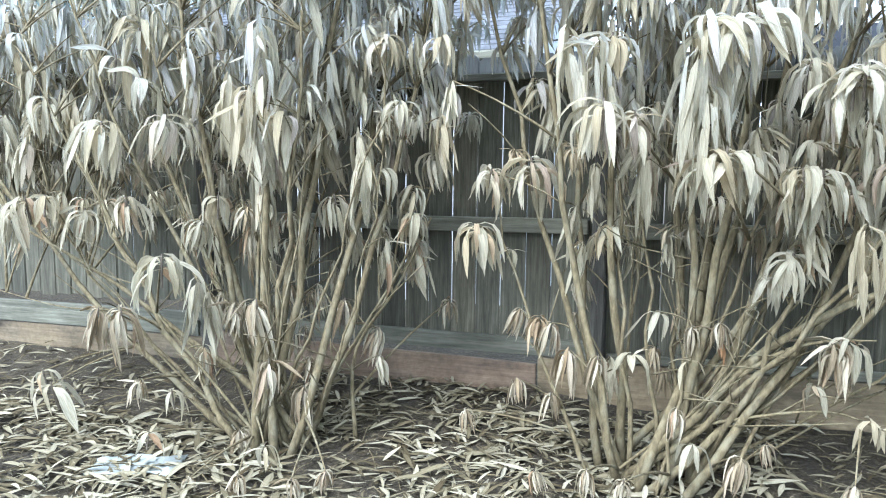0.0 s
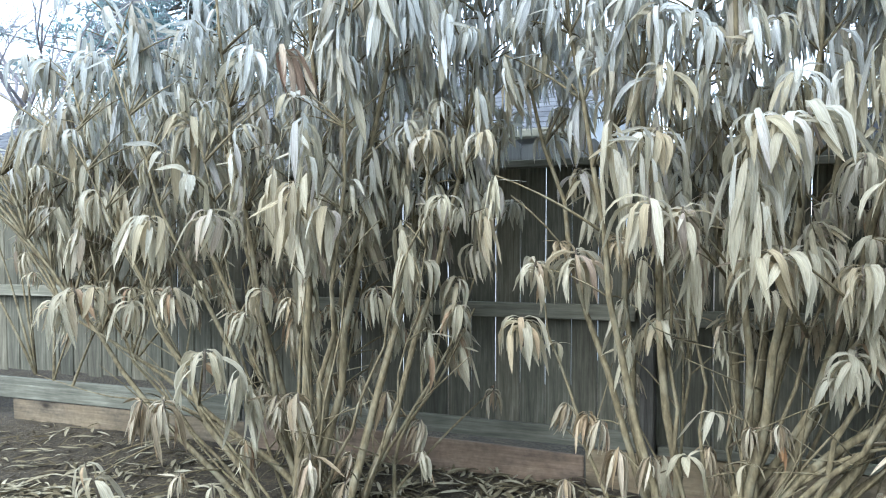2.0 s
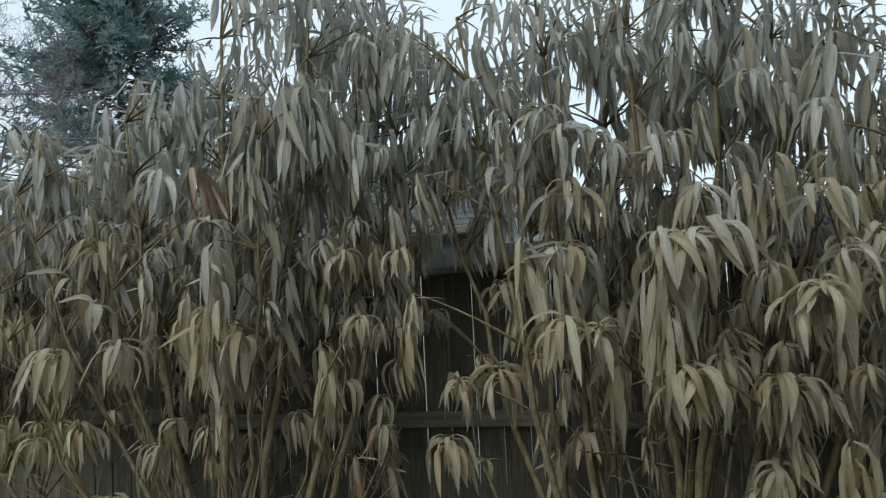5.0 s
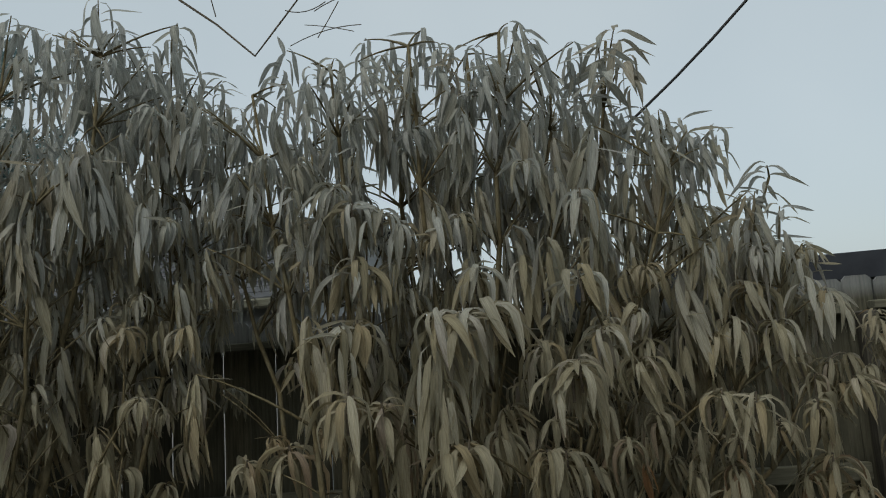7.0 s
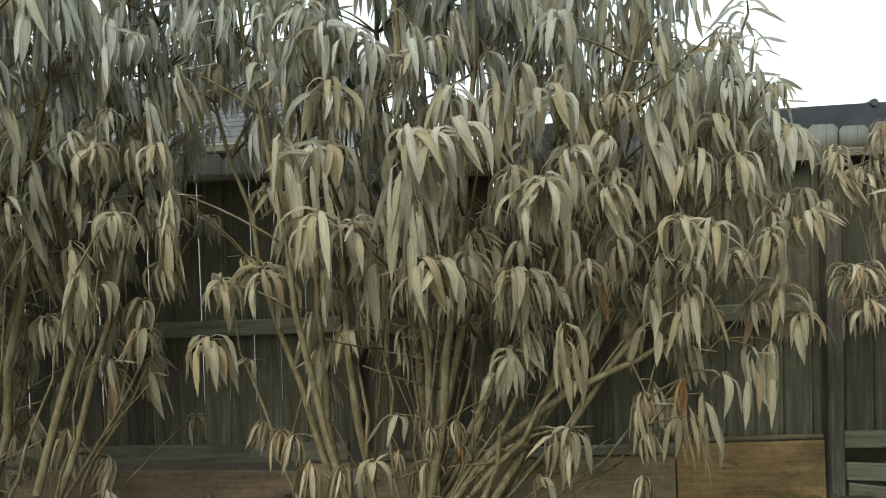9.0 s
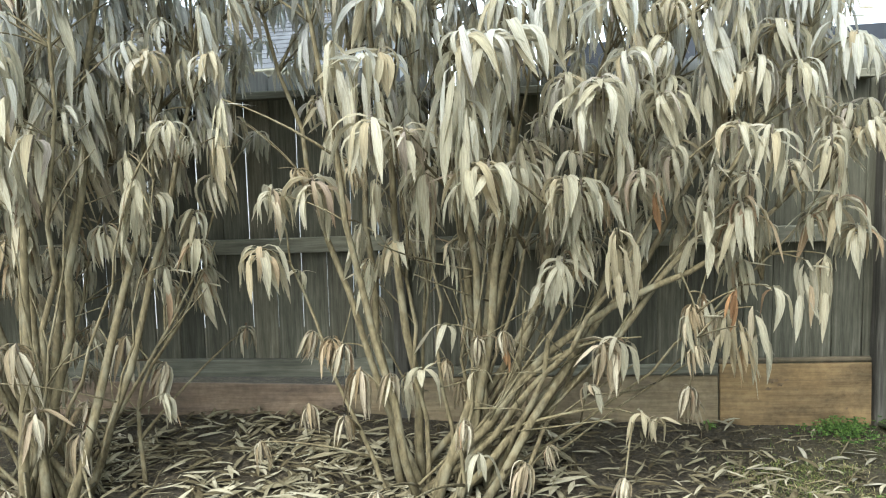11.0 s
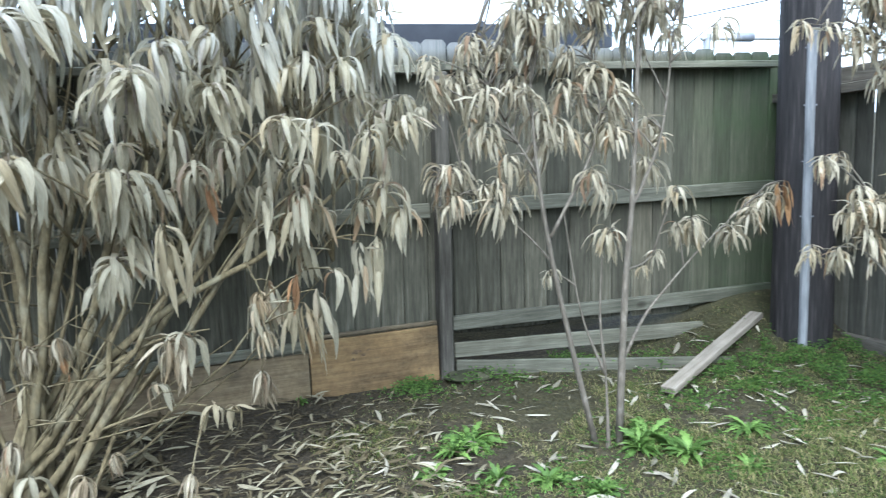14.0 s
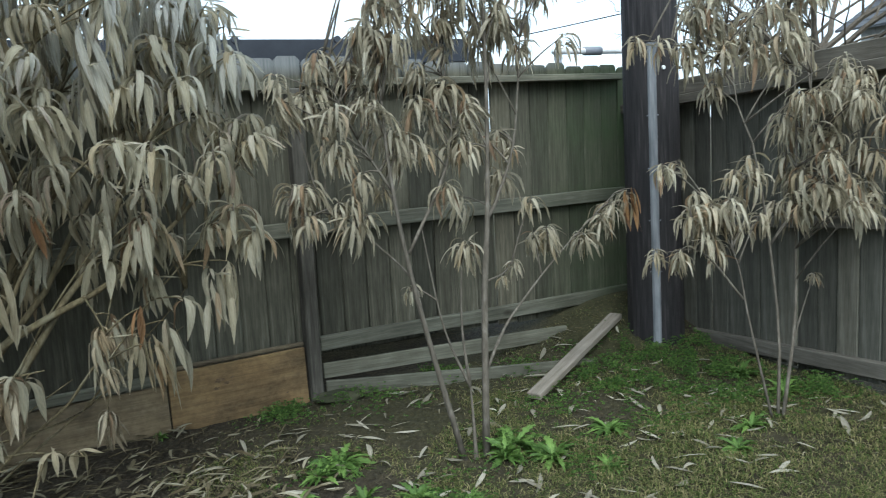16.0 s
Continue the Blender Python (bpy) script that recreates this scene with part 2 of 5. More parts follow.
M_LITTER = leafy("fallen_leaf_litter", [(0.0, (0.06, 0.047, 0.025)), (0.3, (0.13, 0.111, 0.066)), (0.7, (0.235, 0.213, 0.145)), (1.0, (0.33, 0.307, 0.226))], 0.8, 0.1, 0.12)
M_PALELITTER = leafy("bleached_fallen_leaf", [(0.0, (0.19, 0.175, 0.13)), (0.5, (0.31, 0.29, 0.225)), (1.0, (0.44, 0.42, 0.335))], 0.7, 0.1)
M_GREEN = leafy("green_weed_leaf", [(0.0, (0.045, 0.095, 0.02)), (0.5, (0.09, 0.168, 0.035)), (1.0, (0.165, 0.265, 0.062))], 0.5, 0.35)
M_WEED = leafy("toothed_weed_leaf", [(0.0, (0.075, 0.14, 0.03)), (0.5, (0.14, 0.245, 0.055)), (1.0, (0.23, 0.365, 0.092))], 0.5, 0.35)
M_GRASS = leafy("grass_blade", [(0.0, (0.065, 0.105, 0.02)), (0.35, (0.125, 0.17, 0.037)), (0.55, (0.2, 0.2, 0.07)), (1.0, (0.36, 0.315, 0.165))], 0.6, 0.3)
# needles lightened and blued: the haze of distance is in this colour
M_PINE = leafy("hazed_pine_needles", [(0.0, (0.14, 0.215, 0.235)), (0.6, (0.23, 0.335, 0.35)), (1.0, (0.31, 0.42, 0.43))], 0.6, 0.45)
M_POLE = plain("creosoted_pole", [(0.32, (0.011, 0.0098, 0.0095)), (0.55, (0.027, 0.024, 0.0235)), (0.75, (0.068, 0.06, 0.056))], 14, 0.8, 0, (4, 4, 0.25), 0.6, 0.01)
M_ZINC = plain("galvanised_steel", [(0.34, (0.105, 0.112, 0.116)), (0.5, (0.17, 0.178, 0.183)), (0.68, (0.25, 0.258, 0.262))], 22, 0.75, 0.0, (1, 1, 0.16), 0.1)
M_WHITE = plain("white_plastic", [(0.3, (0.70, 0.70, 0.68)), (0.7, (0.82, 0.82, 0.80))], 6, 0.4)
M_GREY = plain("grey_fitting", [(0.3, (0.18, 0.19, 0.21)), (0.7, (0.28, 0.29, 0.31))], 6, 0.5)
M_CABLE = plain("black_rubber", [(0.3, (0.02, 0.02, 0.02)), (0.7, (0.045, 0.045, 0.045))], 20, 0.6)
M_ROOFDARK = plain("dark_metal_roof", [(0.3, (0.022, 0.025, 0.032)), (0.7, (0.05, 0.055, 0.065))], 4, 0.5, 0.1)
M_SHINGLE = plain("grey_shingle", [(0.25, (0.05, 0.052, 0.056)), (0.5, (0.082, 0.085, 0.09)), (0.75, (0.122, 0.126, 0.132))], 7, 0.9, 0, (1, 1, 1), 0.6, 0.02)
M_SHINGLE.node_tree.nodes["Principled BSDF"].inputs["Specular IOR Level"].default_value = 0.03
M_SIDING = plain("grey_siding", [(0.3, (0.30, 0.31, 0.31)), (0.7, (0.40, 0.41, 0.41))], 3, 0.6, 0, (0.3, 1, 3))
M_ROCK = plain("mossy_stone", [(0.3, (0.018, 0.022, 0.009)), (0.55, (0.042, 0.044, 0.022)), (0.75, (0.08, 0.075, 0.046))], 9, 0.95, 0, (1, 1, 1), 0.8, 0.02)
M_SHEET = plain("dusty_plastic_sheet", [(0.3, (0.17, 0.185, 0.165)), (0.7, (0.27, 0.285, 0.26))], 9, 0.6)


def soil():
    m, n, l, b = material("damp_soil", 0.95)
    fine = noise_tex(n, l, 46, 8, rough=0.75)
    mid = noise_tex(n, l, 7, 5)
    big = noise_tex(n, l, 0.8, 4)
    col = ramp(n, l, fine, [(0.3, (0.013, 0.0105, 0.006)), (0.5, (0.046, 0.037, 0.021)), (0.7, (0.122, 0.099, 0.06))])
    grit = noise_tex(n, l, 190, 5, rough=0.8)
    col = mix(n, l, 0.7, col, ramp(n, l, grit, [(0.35, (0.35, 0.34, 0.33)), (0.55, (1, 1, 1)), (0.72, (2.2, 2.1, 1.9))]), "MULTIPLY")
    col = mix(n, l, 0.8, col, ramp(n, l, mid, [(0.3, (0.6, 0.6, 0.6)), (0.7, (1.25, 1.22, 1.18))]), "MULTIPLY")
    geo, sep = n.new("ShaderNodeNewGeometry"), n.new("ShaderNodeSeparateXYZ")
    l.new(geo.outputs["Position"], sep.inputs[0])
    rng = n.new("ShaderNodeMapRange")
    rng.inputs["From Min"].default_value, rng.inputs["From Max"].default_value = -0.9, 0.7
    l.new(sep.outputs["X"], rng.inputs["Value"])
    patch = ramp(n, l, big, [(0.40, (0, 0, 0)), (0.62, (1, 1, 1))])
    fac = maths(n, l, "MULTIPLY", maths(n, l, "MULTIPLY", rng.outputs[0], patch), 0.35)
    col = mix(n, l, fac, col, (0.07, 0.078, 0.024))
    l.new(col, b.inputs["Base Color"])
    bump(n, l, b, fine, 0.9, 0.03)
    return m


M_SOIL = soil()


# ---- mesh helpers ----
def mesh_object(name, bm, mat, smooth=False):
    me = bpy.data.meshes.new(name)
    bm.normal_update()
    bm.to_mesh(me)
    bm.free()
    me.materials.append(mat)
    if smooth:
        me.polygons.foreach_set("use_smooth", [True] * len(me.polygons))
    return new(name, me)


def part(name, bm, mat, parent, label="", smooth=False):
    ob = mesh_object(name, bm, mat, smooth)
    ob.parent = parent
    if label:
        tagged(ob, label)
    return ob


def thing(name, label, category, at=(0, 0, 0), group="", kind=""):
    e = new(name)
    e.location = at
    e.empty_display_size = 0.1
    return tagged(e, label, category, group, kind)


def box(bm, x0, x1, y0, y1, z0, z1, bevel=0.0, m=None):
    vs = [bm.verts.new((x, y, z)) for x in (x0, x1) for y in (y0, y1) for z in (z0, z1)]
    fs = [bm.faces.new([vs[i] for i in q]) for q in ((0, 1, 3, 2), (4, 6, 7, 5), (0, 4, 5, 1), (2, 3, 7, 6), (0, 2, 6, 4), (1, 5, 7, 3))]
    if bevel:
        got = bmesh.ops.bevel(bm, geom=list({e for f in fs for e in f.edges}), offset=bevel, segments=1, affect="EDGES")
        vs = list({v for v in vs if v.is_valid} | {v for f in got["faces"] for v in f.verts})
    if m is not None:
        bmesh.ops.transform(bm, matrix=m, verts=vs)
    return bm


def tube(bm, pts, radii, sides=6, cap=True):
    """A tapering round tube along a line of points."""
    rings, pts = [], [Vector(p) for p in pts]
    side = Vector((1, 0, 0))
    for i, p in enumerate(pts):
        d = (pts[min(i + 1, len(pts) - 1)] - pts[max(i - 1, 0)]).normalized()
        side = (side - d * side.dot(d))
        side = side.normalized() if side.length > 1e-4 else d.orthogonal().normalized()
        up = d.cross(side)
        rings.append([bm.verts.new(p + radii[i] * (math.cos(a) * side + math.sin(a) * up)) for a in (2 * math.pi * k / sides for k in range(sides))])
    for a, b in zip(rings, rings[1:]):
        for k in range(sides):
            bm.faces.new((a[k], a[(k + 1) % sides], b[(k + 1) % sides], b[k]))
    if cap:
        bm.faces.new(rings[0][::-1])
        bm.faces.new(rings[-1])
    return bm


def bend(a, b, via, n=7):
    """Points of a curve from a to b drawn towards via."""
    a, b, via = Vector(a), Vector(b), Vector(via)
    return [(1 - t) ** 2 * a + 2 * t * (1 - t) * via + t * t * b for t in (i / (n - 1) for i in range(n))]


LANCE = 1 / (0.447 ** 0.85 * 0.553 ** 1.05)


def blade(bm, uvl, path, width, side, fold=0.25, shape=None, twist=0.0):
    """One long leaf along path: a strip of two halves folded at the midrib, pointed at both ends."""
    n, rows = len(path), []
    for i, p in enumerate(path):
        t = i / (n - 1)
        w = width * (shape(t) if shape else LANCE * (t + 0.03) ** 0.85 * (1.0 - t) ** 1.05) * 0.5
        d = (path[min(i + 1, n - 1)] - path[max(i - 1, 0)]).normalized()
        s = side - d * side.dot(d)
        s = s.normalized() if s.length > 1e-4 else d.orthogonal().normalized()
        s = Matrix.Rotation(twist * t, 3, d) @ s
        nrm = d.cross(s)
        rows.append([bm.verts.new(p + s * w + nrm * fold * w), bm.verts.new(p), bm.verts.new(p - s * w + nrm * fold * w)])
    for i, (a, b) in enumerate(zip(rows, rows[1:])):
        for k in range(2):
            f = bm.faces.new((a[k], a[k + 1], b[k + 1], b[k]))
            f.smooth = True
            for loop, (u, v) in zip(f.loops, ((k, i), (k + 1, i), (k + 1, i + 1), (k, i + 1))):
                loop[uvl].uv = (u / 2, v / (n - 1))


def hanging(start, azimuth, length, rise, droop, rng, early, n=8):
    """The line of a wilted leaf: out and a little up from the twig, over, and down."""
    out, p, pts = Vector((math.cos(azimuth), math.sin(azimuth), 0)), Vector(start), [Vector(start)]
    ang, step = rise, length / (n - 1)
    bend_at = rng.uniform(*early)
    sway = rng.uniform(-0.3, 0.3)
    for i in range(1, n):
        t = i / (n - 1)
        ang = rise + (droop - rise) * min(1, t * bend_at) ** 0.9
        p = p + step * (math.cos(ang) * out + Vector((sway * math.sin(azimuth) * t, -sway * math.cos(azimuth) * t, math.sin(ang))))
        pts.append(p.copy())
    return pts


def cluster_mesh(name, seed, leaves, mat, length=0.18, run=0.05, broad=(0.11, 0.17), rise=(0.1, 0.75), droop=(1.25, 1.6), early=(1.4, 2.8), proud=0.1, folds=(0.15, 0.35, 0.6, 0.9)):
    """A whorl of wilted leaves round a twig tip at the origin. run: how far down the twig they sit; early: how soon each one turns down; proud: the share that still stands out."""
    rng, bm = random.Random(seed), bmesh.new()
    uvl = bm.loops.layers.uv.new("UVMap")
    for i in range(leaves):
        az = 2.4 * i + rng.uniform(-0.45, 0.45)
        z = -run * (i / leaves) ** 1.2 + rng.uniform(-0.006, 0.006)
        up, down = rng.uniform(*rise), -rng.uniform(*droop)
        shrunk = 1.0
        if rng.random() < proud:
            up, down, shrunk = rng.uniform(0.2, 0.9), rng.uniform(-0.9, 0.1), 0.8
        long = length * shrunk * rng.uniform(0.68, 1.15)
        path = hanging((0.006 * math.cos(az), 0.006 * math.sin(az), z), az, long, up, down, rng, early)
        blade(bm, uvl, path, long * rng.uniform(*broad), Vector((-math.sin(az), math.cos(az), rng.uniform(-0.35, 0.35))), rng.choice(folds), None, rng.uniform(-1.1, 1.1))
    me = bpy.data.meshes.new(name)
    bm.to_mesh(me)
    bm.free()
    me.materials.append(mat)
    return me


def split_sprig(whole, leaves):
    """A whorl in pieces: a bare twig tip and its leaves one by one."""
    bm = bmesh.new()
    bm.from_mesh(whole)
    bm.faces.ensure_lookup_table()
    uvl, pieces, per = bm.loops.layers.uv.active, [], len(bm.faces) // leaves
    for i in range(leaves):
        one = bmesh.new()
        uv1 = one.loops.layers.uv.new("UVMap")
        made = {}
        for f in bm.faces[i * per:(i + 1) * per]:
            for v in f.verts:
                if v not in made:
                    made[v] = one.verts.new(v.co)
            g = one.faces.new([made[v] for v in f.verts])
            g.smooth = True
            for a, b in zip(f.loops, g.loops):
                b[uv1].uv = a[uvl].uv
        me = bpy.data.meshes.new("leaf")
        one.to_mesh(me)
        one.free()
        me.materials.append(whole.materials[0])
        pieces.append(me)
    bm.free()
    bm = tube(bmesh.new(), [(0.004, 0.002, -0.10), (0.002, 0, -0.05), (0, 0, 0.004)], [0.0045, 0.0045, 0.003], 6)
    twig = bpy.data.meshes.new("sprig")
    bm.to_mesh(twig)
    bm.free()
    twig.materials.append(M_TWIG)
    return twig, pieces


def sprigs(count, seed, leaves, more, **form):
    """Several whorls of one habit, each with the number of its leaves."""
    made = []
    for k in range(count):
        n = leaves + (k * 3) % more
        made.append((cluster_mesh("sprig", seed + k, n, **form), n))
    return made


HABITS = {
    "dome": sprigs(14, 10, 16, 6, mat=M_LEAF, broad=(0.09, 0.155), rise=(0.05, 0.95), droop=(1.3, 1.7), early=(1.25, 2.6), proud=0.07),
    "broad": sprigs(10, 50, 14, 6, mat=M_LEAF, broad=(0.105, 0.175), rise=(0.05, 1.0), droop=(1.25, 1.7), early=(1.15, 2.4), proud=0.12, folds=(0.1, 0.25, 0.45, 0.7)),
    "tan": sprigs(6, 130, 16, 5, mat=M_TANLEAF, broad=(0.085, 0.14), early=(1.5, 2.8), proud=0.05),
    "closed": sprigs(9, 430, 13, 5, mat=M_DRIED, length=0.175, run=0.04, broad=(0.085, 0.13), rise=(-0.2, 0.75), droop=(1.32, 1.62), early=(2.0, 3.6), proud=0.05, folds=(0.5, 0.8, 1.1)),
    "sparse": sprigs(8, 330, 5, 3, mat=M_LEAF, broad=(0.14, 0.21), run=0.02, proud=0.25, folds=(0.1, 0.2, 0.4)),
    "orange": sprigs(3, 70, 3, 2, mat=M_ORANGE, length=0.2, broad=(0.13, 0.18), rise=(-1.3, -0.7), droop=(1.45, 1.62), early=(3.5, 5.0), proud=0.0),
    "brown": sprigs(3, 75, 7, 3, mat=M_BROWN, broad=(0.11, 0.17), early=(2.4, 4.0), proud=0.0),
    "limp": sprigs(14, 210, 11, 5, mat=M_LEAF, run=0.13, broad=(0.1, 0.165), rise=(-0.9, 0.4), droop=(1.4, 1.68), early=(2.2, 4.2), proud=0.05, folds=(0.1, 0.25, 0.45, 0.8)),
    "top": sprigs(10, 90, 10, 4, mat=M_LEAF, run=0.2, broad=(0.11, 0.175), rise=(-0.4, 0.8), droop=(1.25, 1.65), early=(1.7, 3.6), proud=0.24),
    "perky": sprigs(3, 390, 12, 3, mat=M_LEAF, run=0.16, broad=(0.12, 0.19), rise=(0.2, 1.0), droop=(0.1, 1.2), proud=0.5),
    "small": sprigs(10, 170, 16, 7, mat=M_TANLEAF, length=0.148, run=0.07, broad=(0.085, 0.135), rise=(0.0, 1.0), early=(1.2, 2.6), proud=0.08),
}
SPLIT = {kind: [split_sprig(*one) for one in HABITS[kind][:6]] for kind in ("dome", "broad", "tan", "closed", "sparse", "small")}


def ground_z(x, y):
    """Height of the yard: nearly level, banked up in the corner behind the pole."""
    bank = 0.26 * math.exp(-(x - 2.15) ** 2 / 0.6 - y ** 2 / 0.25)
    foot = 0.045 * max(0, min(1, (-1.7 - x) / 1.0)) * math.exp(-(y + 0.05) ** 2 / 0.22) * (x > -12)
    return bank + foot + 0.018 * noise.noise(Vector((x * 1.3, y * 1.3, 0))) + (0.012 * noise.noise(Vector((x * 4, y * 4, 3))) + 0.007 * noise.noise(Vector((x * 11, y * 11, 5)))) * (abs(x) < 9)


# ---- ground ----
def build_ground():
    bm = bmesh.new()
    xs = [-400, -150, -60, -25, -12] + [-8 + 0.1 * i for i in range(65)] + [-1.55 + 0.04 * i for i in range(100)] + [2.5 + 0.15 * i for i in range(10)] + [6, 12, 25, 60, 150, 400]
    ys = [-400, -150, -60, -25, -10, -6] + [-4.6 + 0.1 * i for i in range(22)] + [-2.44 + 0.04 * i for i in range(62)] + [0.1 + 0.2 * i for i in range(6)] + [2.5, 6, 12, 25, 60, 150, 400]
    grid = [[bm.verts.new((x, y, ground_z(x, y))) for y in ys] for x in xs]
    for a, b in zip(grid, grid[1:]):
        for k in range(len(ys) - 1):
            bm.faces.new((a[k], b[k], b[k + 1], a[k + 1]))
    return tagged(mesh_object("ground", bm, M_SOIL, True), "dark damp garden soil with a mossy patch", "ground", kind="structure")


build_ground()


# ---- fences ----
def rail_mesh(x0, x1, y0, y1, z0, z1, mat, name="rail", along="x", rise=0.0):
    bm = bmesh.new()
    box(bm, x0, x1, y0, y1, z0, z1, 0.004)
    span = (x1 - x0) if along == "x" else (y1 - y0)
    bmesh.ops.subdivide_edges(bm, edges=[e for e in bm.edges if e.calc_length() > 0.5 * span], cuts=6)
    for v in bm.verts:
        u = v.co.x if along == "x" else v.co.y
        v.co.z += 0.006 * noise.noise(Vector((u * 1.1, z0 * 5, y0)))
        if rise:
            v.co.z += rise * (u - x0) / span
        v.co.y += 0.003 * noise.noise(Vector((u * 2, z0 * 3, 7)))
    return bm


def picket_data(name, w, h, t, mat, seed, along="x"):
    """One dog-eared picket, its foot at the origin."""
    rng, bm, ear = random.Random(seed), bmesh.new(), 0.022
    outline = [(-w / 2, 0), (w / 2, 0), (w / 2, h - ear), (w / 2 - ear, h), (-w / 2 + ear, h), (-w / 2, h - ear)]
    levels = [bm.verts.new((x, 0, z) if along == "x" else (0, x, z)) for x, z in outline]
    face = bm.faces.new(levels)
    got = bmesh.ops.extrude_face_region(bm, geom=[face])
    push = Vector((0, t, 0)) if along == "x" else Vector((t, 0, 0))
    bmesh.ops.translate(bm, vec=push, verts=[v for v in got["geom"] if isinstance(v, bmesh.types.BMVert)])
    bmesh.ops.recalc_face_normals(bm, faces=bm.faces)
    bmesh.ops.bevel(bm, geom=[e for e in bm.edges if e.calc_length() > 1.0], offset=0.006, segments=1, affect="EDGES")
    for v in bm.verts:
        v.co.x += rng.uniform(-0.0012, 0.0012)
        v.co.y += rng.uniform(-0.001, 0.001)
    me = bpy.data.meshes.new(name)
    bm.to_mesh(me)
    bm.free()
    me.materials.append(mat)
    return me


PICKETS = [picket_data("picket", 0.137, 1.58, 0.018, M_PICKET, k) for k in range(5)]
SIDE = [picket_data("picket", 0.115, 1.62, 0.018, M_SIDE, 30 + k, "y") for k in range(5)]


fence = thing("garden_fence", "long weathered grey picket fence, green algae near the corner", "fence", (0, 0, 0))
# each bay: its ends, the lift of its cap and of its middle rail, the height and depth of its foot rail, the rise along them
BAYS = ((-9.6, -4.80, 0.17, 0.07, 0.27, 0.078, 0.0), (-4.70, -2.36, 0.075, 0.025, 0.252, 0.094, -0.01), (-2.26, -0.015, 0.012, 0.0, 0.20, 0.078, 0.0), (0.087, 2.26, 0.005, 0.0, 0.246, 0.078, -0.035))
for x0, x1, cap, middle, foot, deep, rise in BAYS:
    for z0, z1, y0, slope in ((1.655 + cap, 1.695 + cap, -0.085, -0.02), (0.89 + middle, 0.97 + middle, -0.042, 0.5 * rise), (foot, foot + deep, -0.042, rise)):
        part("rail", rail_mesh(x0, x1, y0, -0.001, z0, z1, M_RAIL, rise=slope), M_RAIL, fence)


def fence_post(x, h, lean=1.0):
    bm = bmesh.new()
    box(bm, -0.036, 0.036, -0.095, 0.0, -0.3, h, 0.008)
    bmesh.ops.subdivide_edges(bm, edges=[e for e in bm.edges if e.calc_length() > 1], cuts=22)
    for v in bm.verts:
        v.co.x += 0.004 * noise.noise(Vector((x, v.co.z * 2, 0))) + 0.0035 * noise.noise(Vector((x + 40 * v.co.x, v.co.z * 13, 4)))
    ob = part("post", bm, M_POST, fence, "square weathered timber post")
    ob.matrix_basis = pose(x, -0.002, 0, 0, lean, 0)


for x, h in ((-4.75, 1.8), (-2.31, 1.7), (0.03, 1.655)):
    fence_post(x, h)


def kickboard(label, x0, x1, z0, z1, mat, y=-0.07, rise=0.0):
    bm = rail_mesh(x0, x1, y, y + 0.024, z0, z1, mat, rise=rise)
    return tagged(mesh_object("kickboard", bm, mat), label, "board", "boards along the fence foot")


kickboard("new orange-brown kickboard with a dark knot", -0.715, -0.012, -0.03, 0.30, wood("orange_board", (0.165, 0.112, 0.055), (0.24, 0.168, 0.084), (0.305, 0.228, 0.124), 0, 0.0, 0.9, True))
kickboard("thin brown batten on top of the orange board", -0.715, -0.012, 0.302, 0.322, M_TAN, -0.065)
kickboard("dull tan kickboard at the fence foot", -2.62, -0.722, -0.05, 0.24, wood("golden_tan_board", (0.125, 0.098, 0.06), (0.195, 0.157, 0.1), (0.255, 0.212, 0.145), 0, 0.0, 0.9, True), -0.068, 0.0)
kickboard("grey batten above the tan kickboard", -2.2, -0.722, 0.245, 0.295, M_RAIL, -0.072, 0.008)
kickboard("stained brown kickboard at the fence foot", -4.70, -2.63, 0.02, 0.245, M_RED, -0.07, -0.042)
kickboard("pale wide kickboard at the fence foot", -6.9, -4.72, 0.0, 0.195, M_TAN, -0.07)
kickboard("pale upper kickboard at the fence foot", -8.8, -4.82, 0.205, 0.305, M_RAIL, -0.078)


def knot(x, z, r, seed):
    """A ragged dark blot in the wood, drawn out along the grain."""
    rng, bm = random.Random(seed), bmesh.new()
    rim = []
    for k in range(18):
        a, q = 2 * math.pi * k / 18, r * rng.uniform(0.45, 1.25)
        rim.append(bm.verts.new((x + 1.5 * q * math.cos(a), -0.076 - 0.0004 * seed, z + 0.8 * q * math.sin(a) + 0.25 * q * math.cos(a))))
    bm.faces.new(rim)
    return bm


orange_board = next(o for o in scene.objects if o.name.startswith("kickboard") and "orange-brown" in o["label"])
for k, (kx, kz, kr) in enumerate(((-0.47, 0.215, 0.016), (-0.435, 0.195, 0.013), (-0.49, 0.175, 0.01), (-0.405, 0.22, 0.008), (-0.36, 0.17, 0.006), (-0.13, 0.075, 0.006))):
    part("knot", knot(kx, kz, kr, k), M_KNOT, orange_board, "ragged dark stain in the wood")


def loose_board(label, a, b, width, thick, mat, tilt=0.0):
    """A board from a to b, given along its lower edge, standing on edge or lying by its tilt."""
    a, b = Vector(a), Vector(b)
    d = b - a
    bm = bmesh.new()
    box(bm, 0, d.length, -thick / 2, thick / 2, 0, width, 0.004)
    bmesh.ops.subdivide_edges(bm, edges=[e for e in bm.edges if e.calc_length() > 0.6 * d.length], cuts=7)
    for v in bm.verts:
        v.co.z += 0.006 * noise.noise(Vector((v.co.x * 1.5, width, 2)))
    turn = d.to_track_quat("X", "Z").to_matrix().to_4x4() @ Matrix.Rotation(tilt, 4, "X")
    ob = mesh_object("board", bm, mat)
    ob.matrix_world = Matrix.Translation(a) @ turn
    return tagged(ob, label, "board")


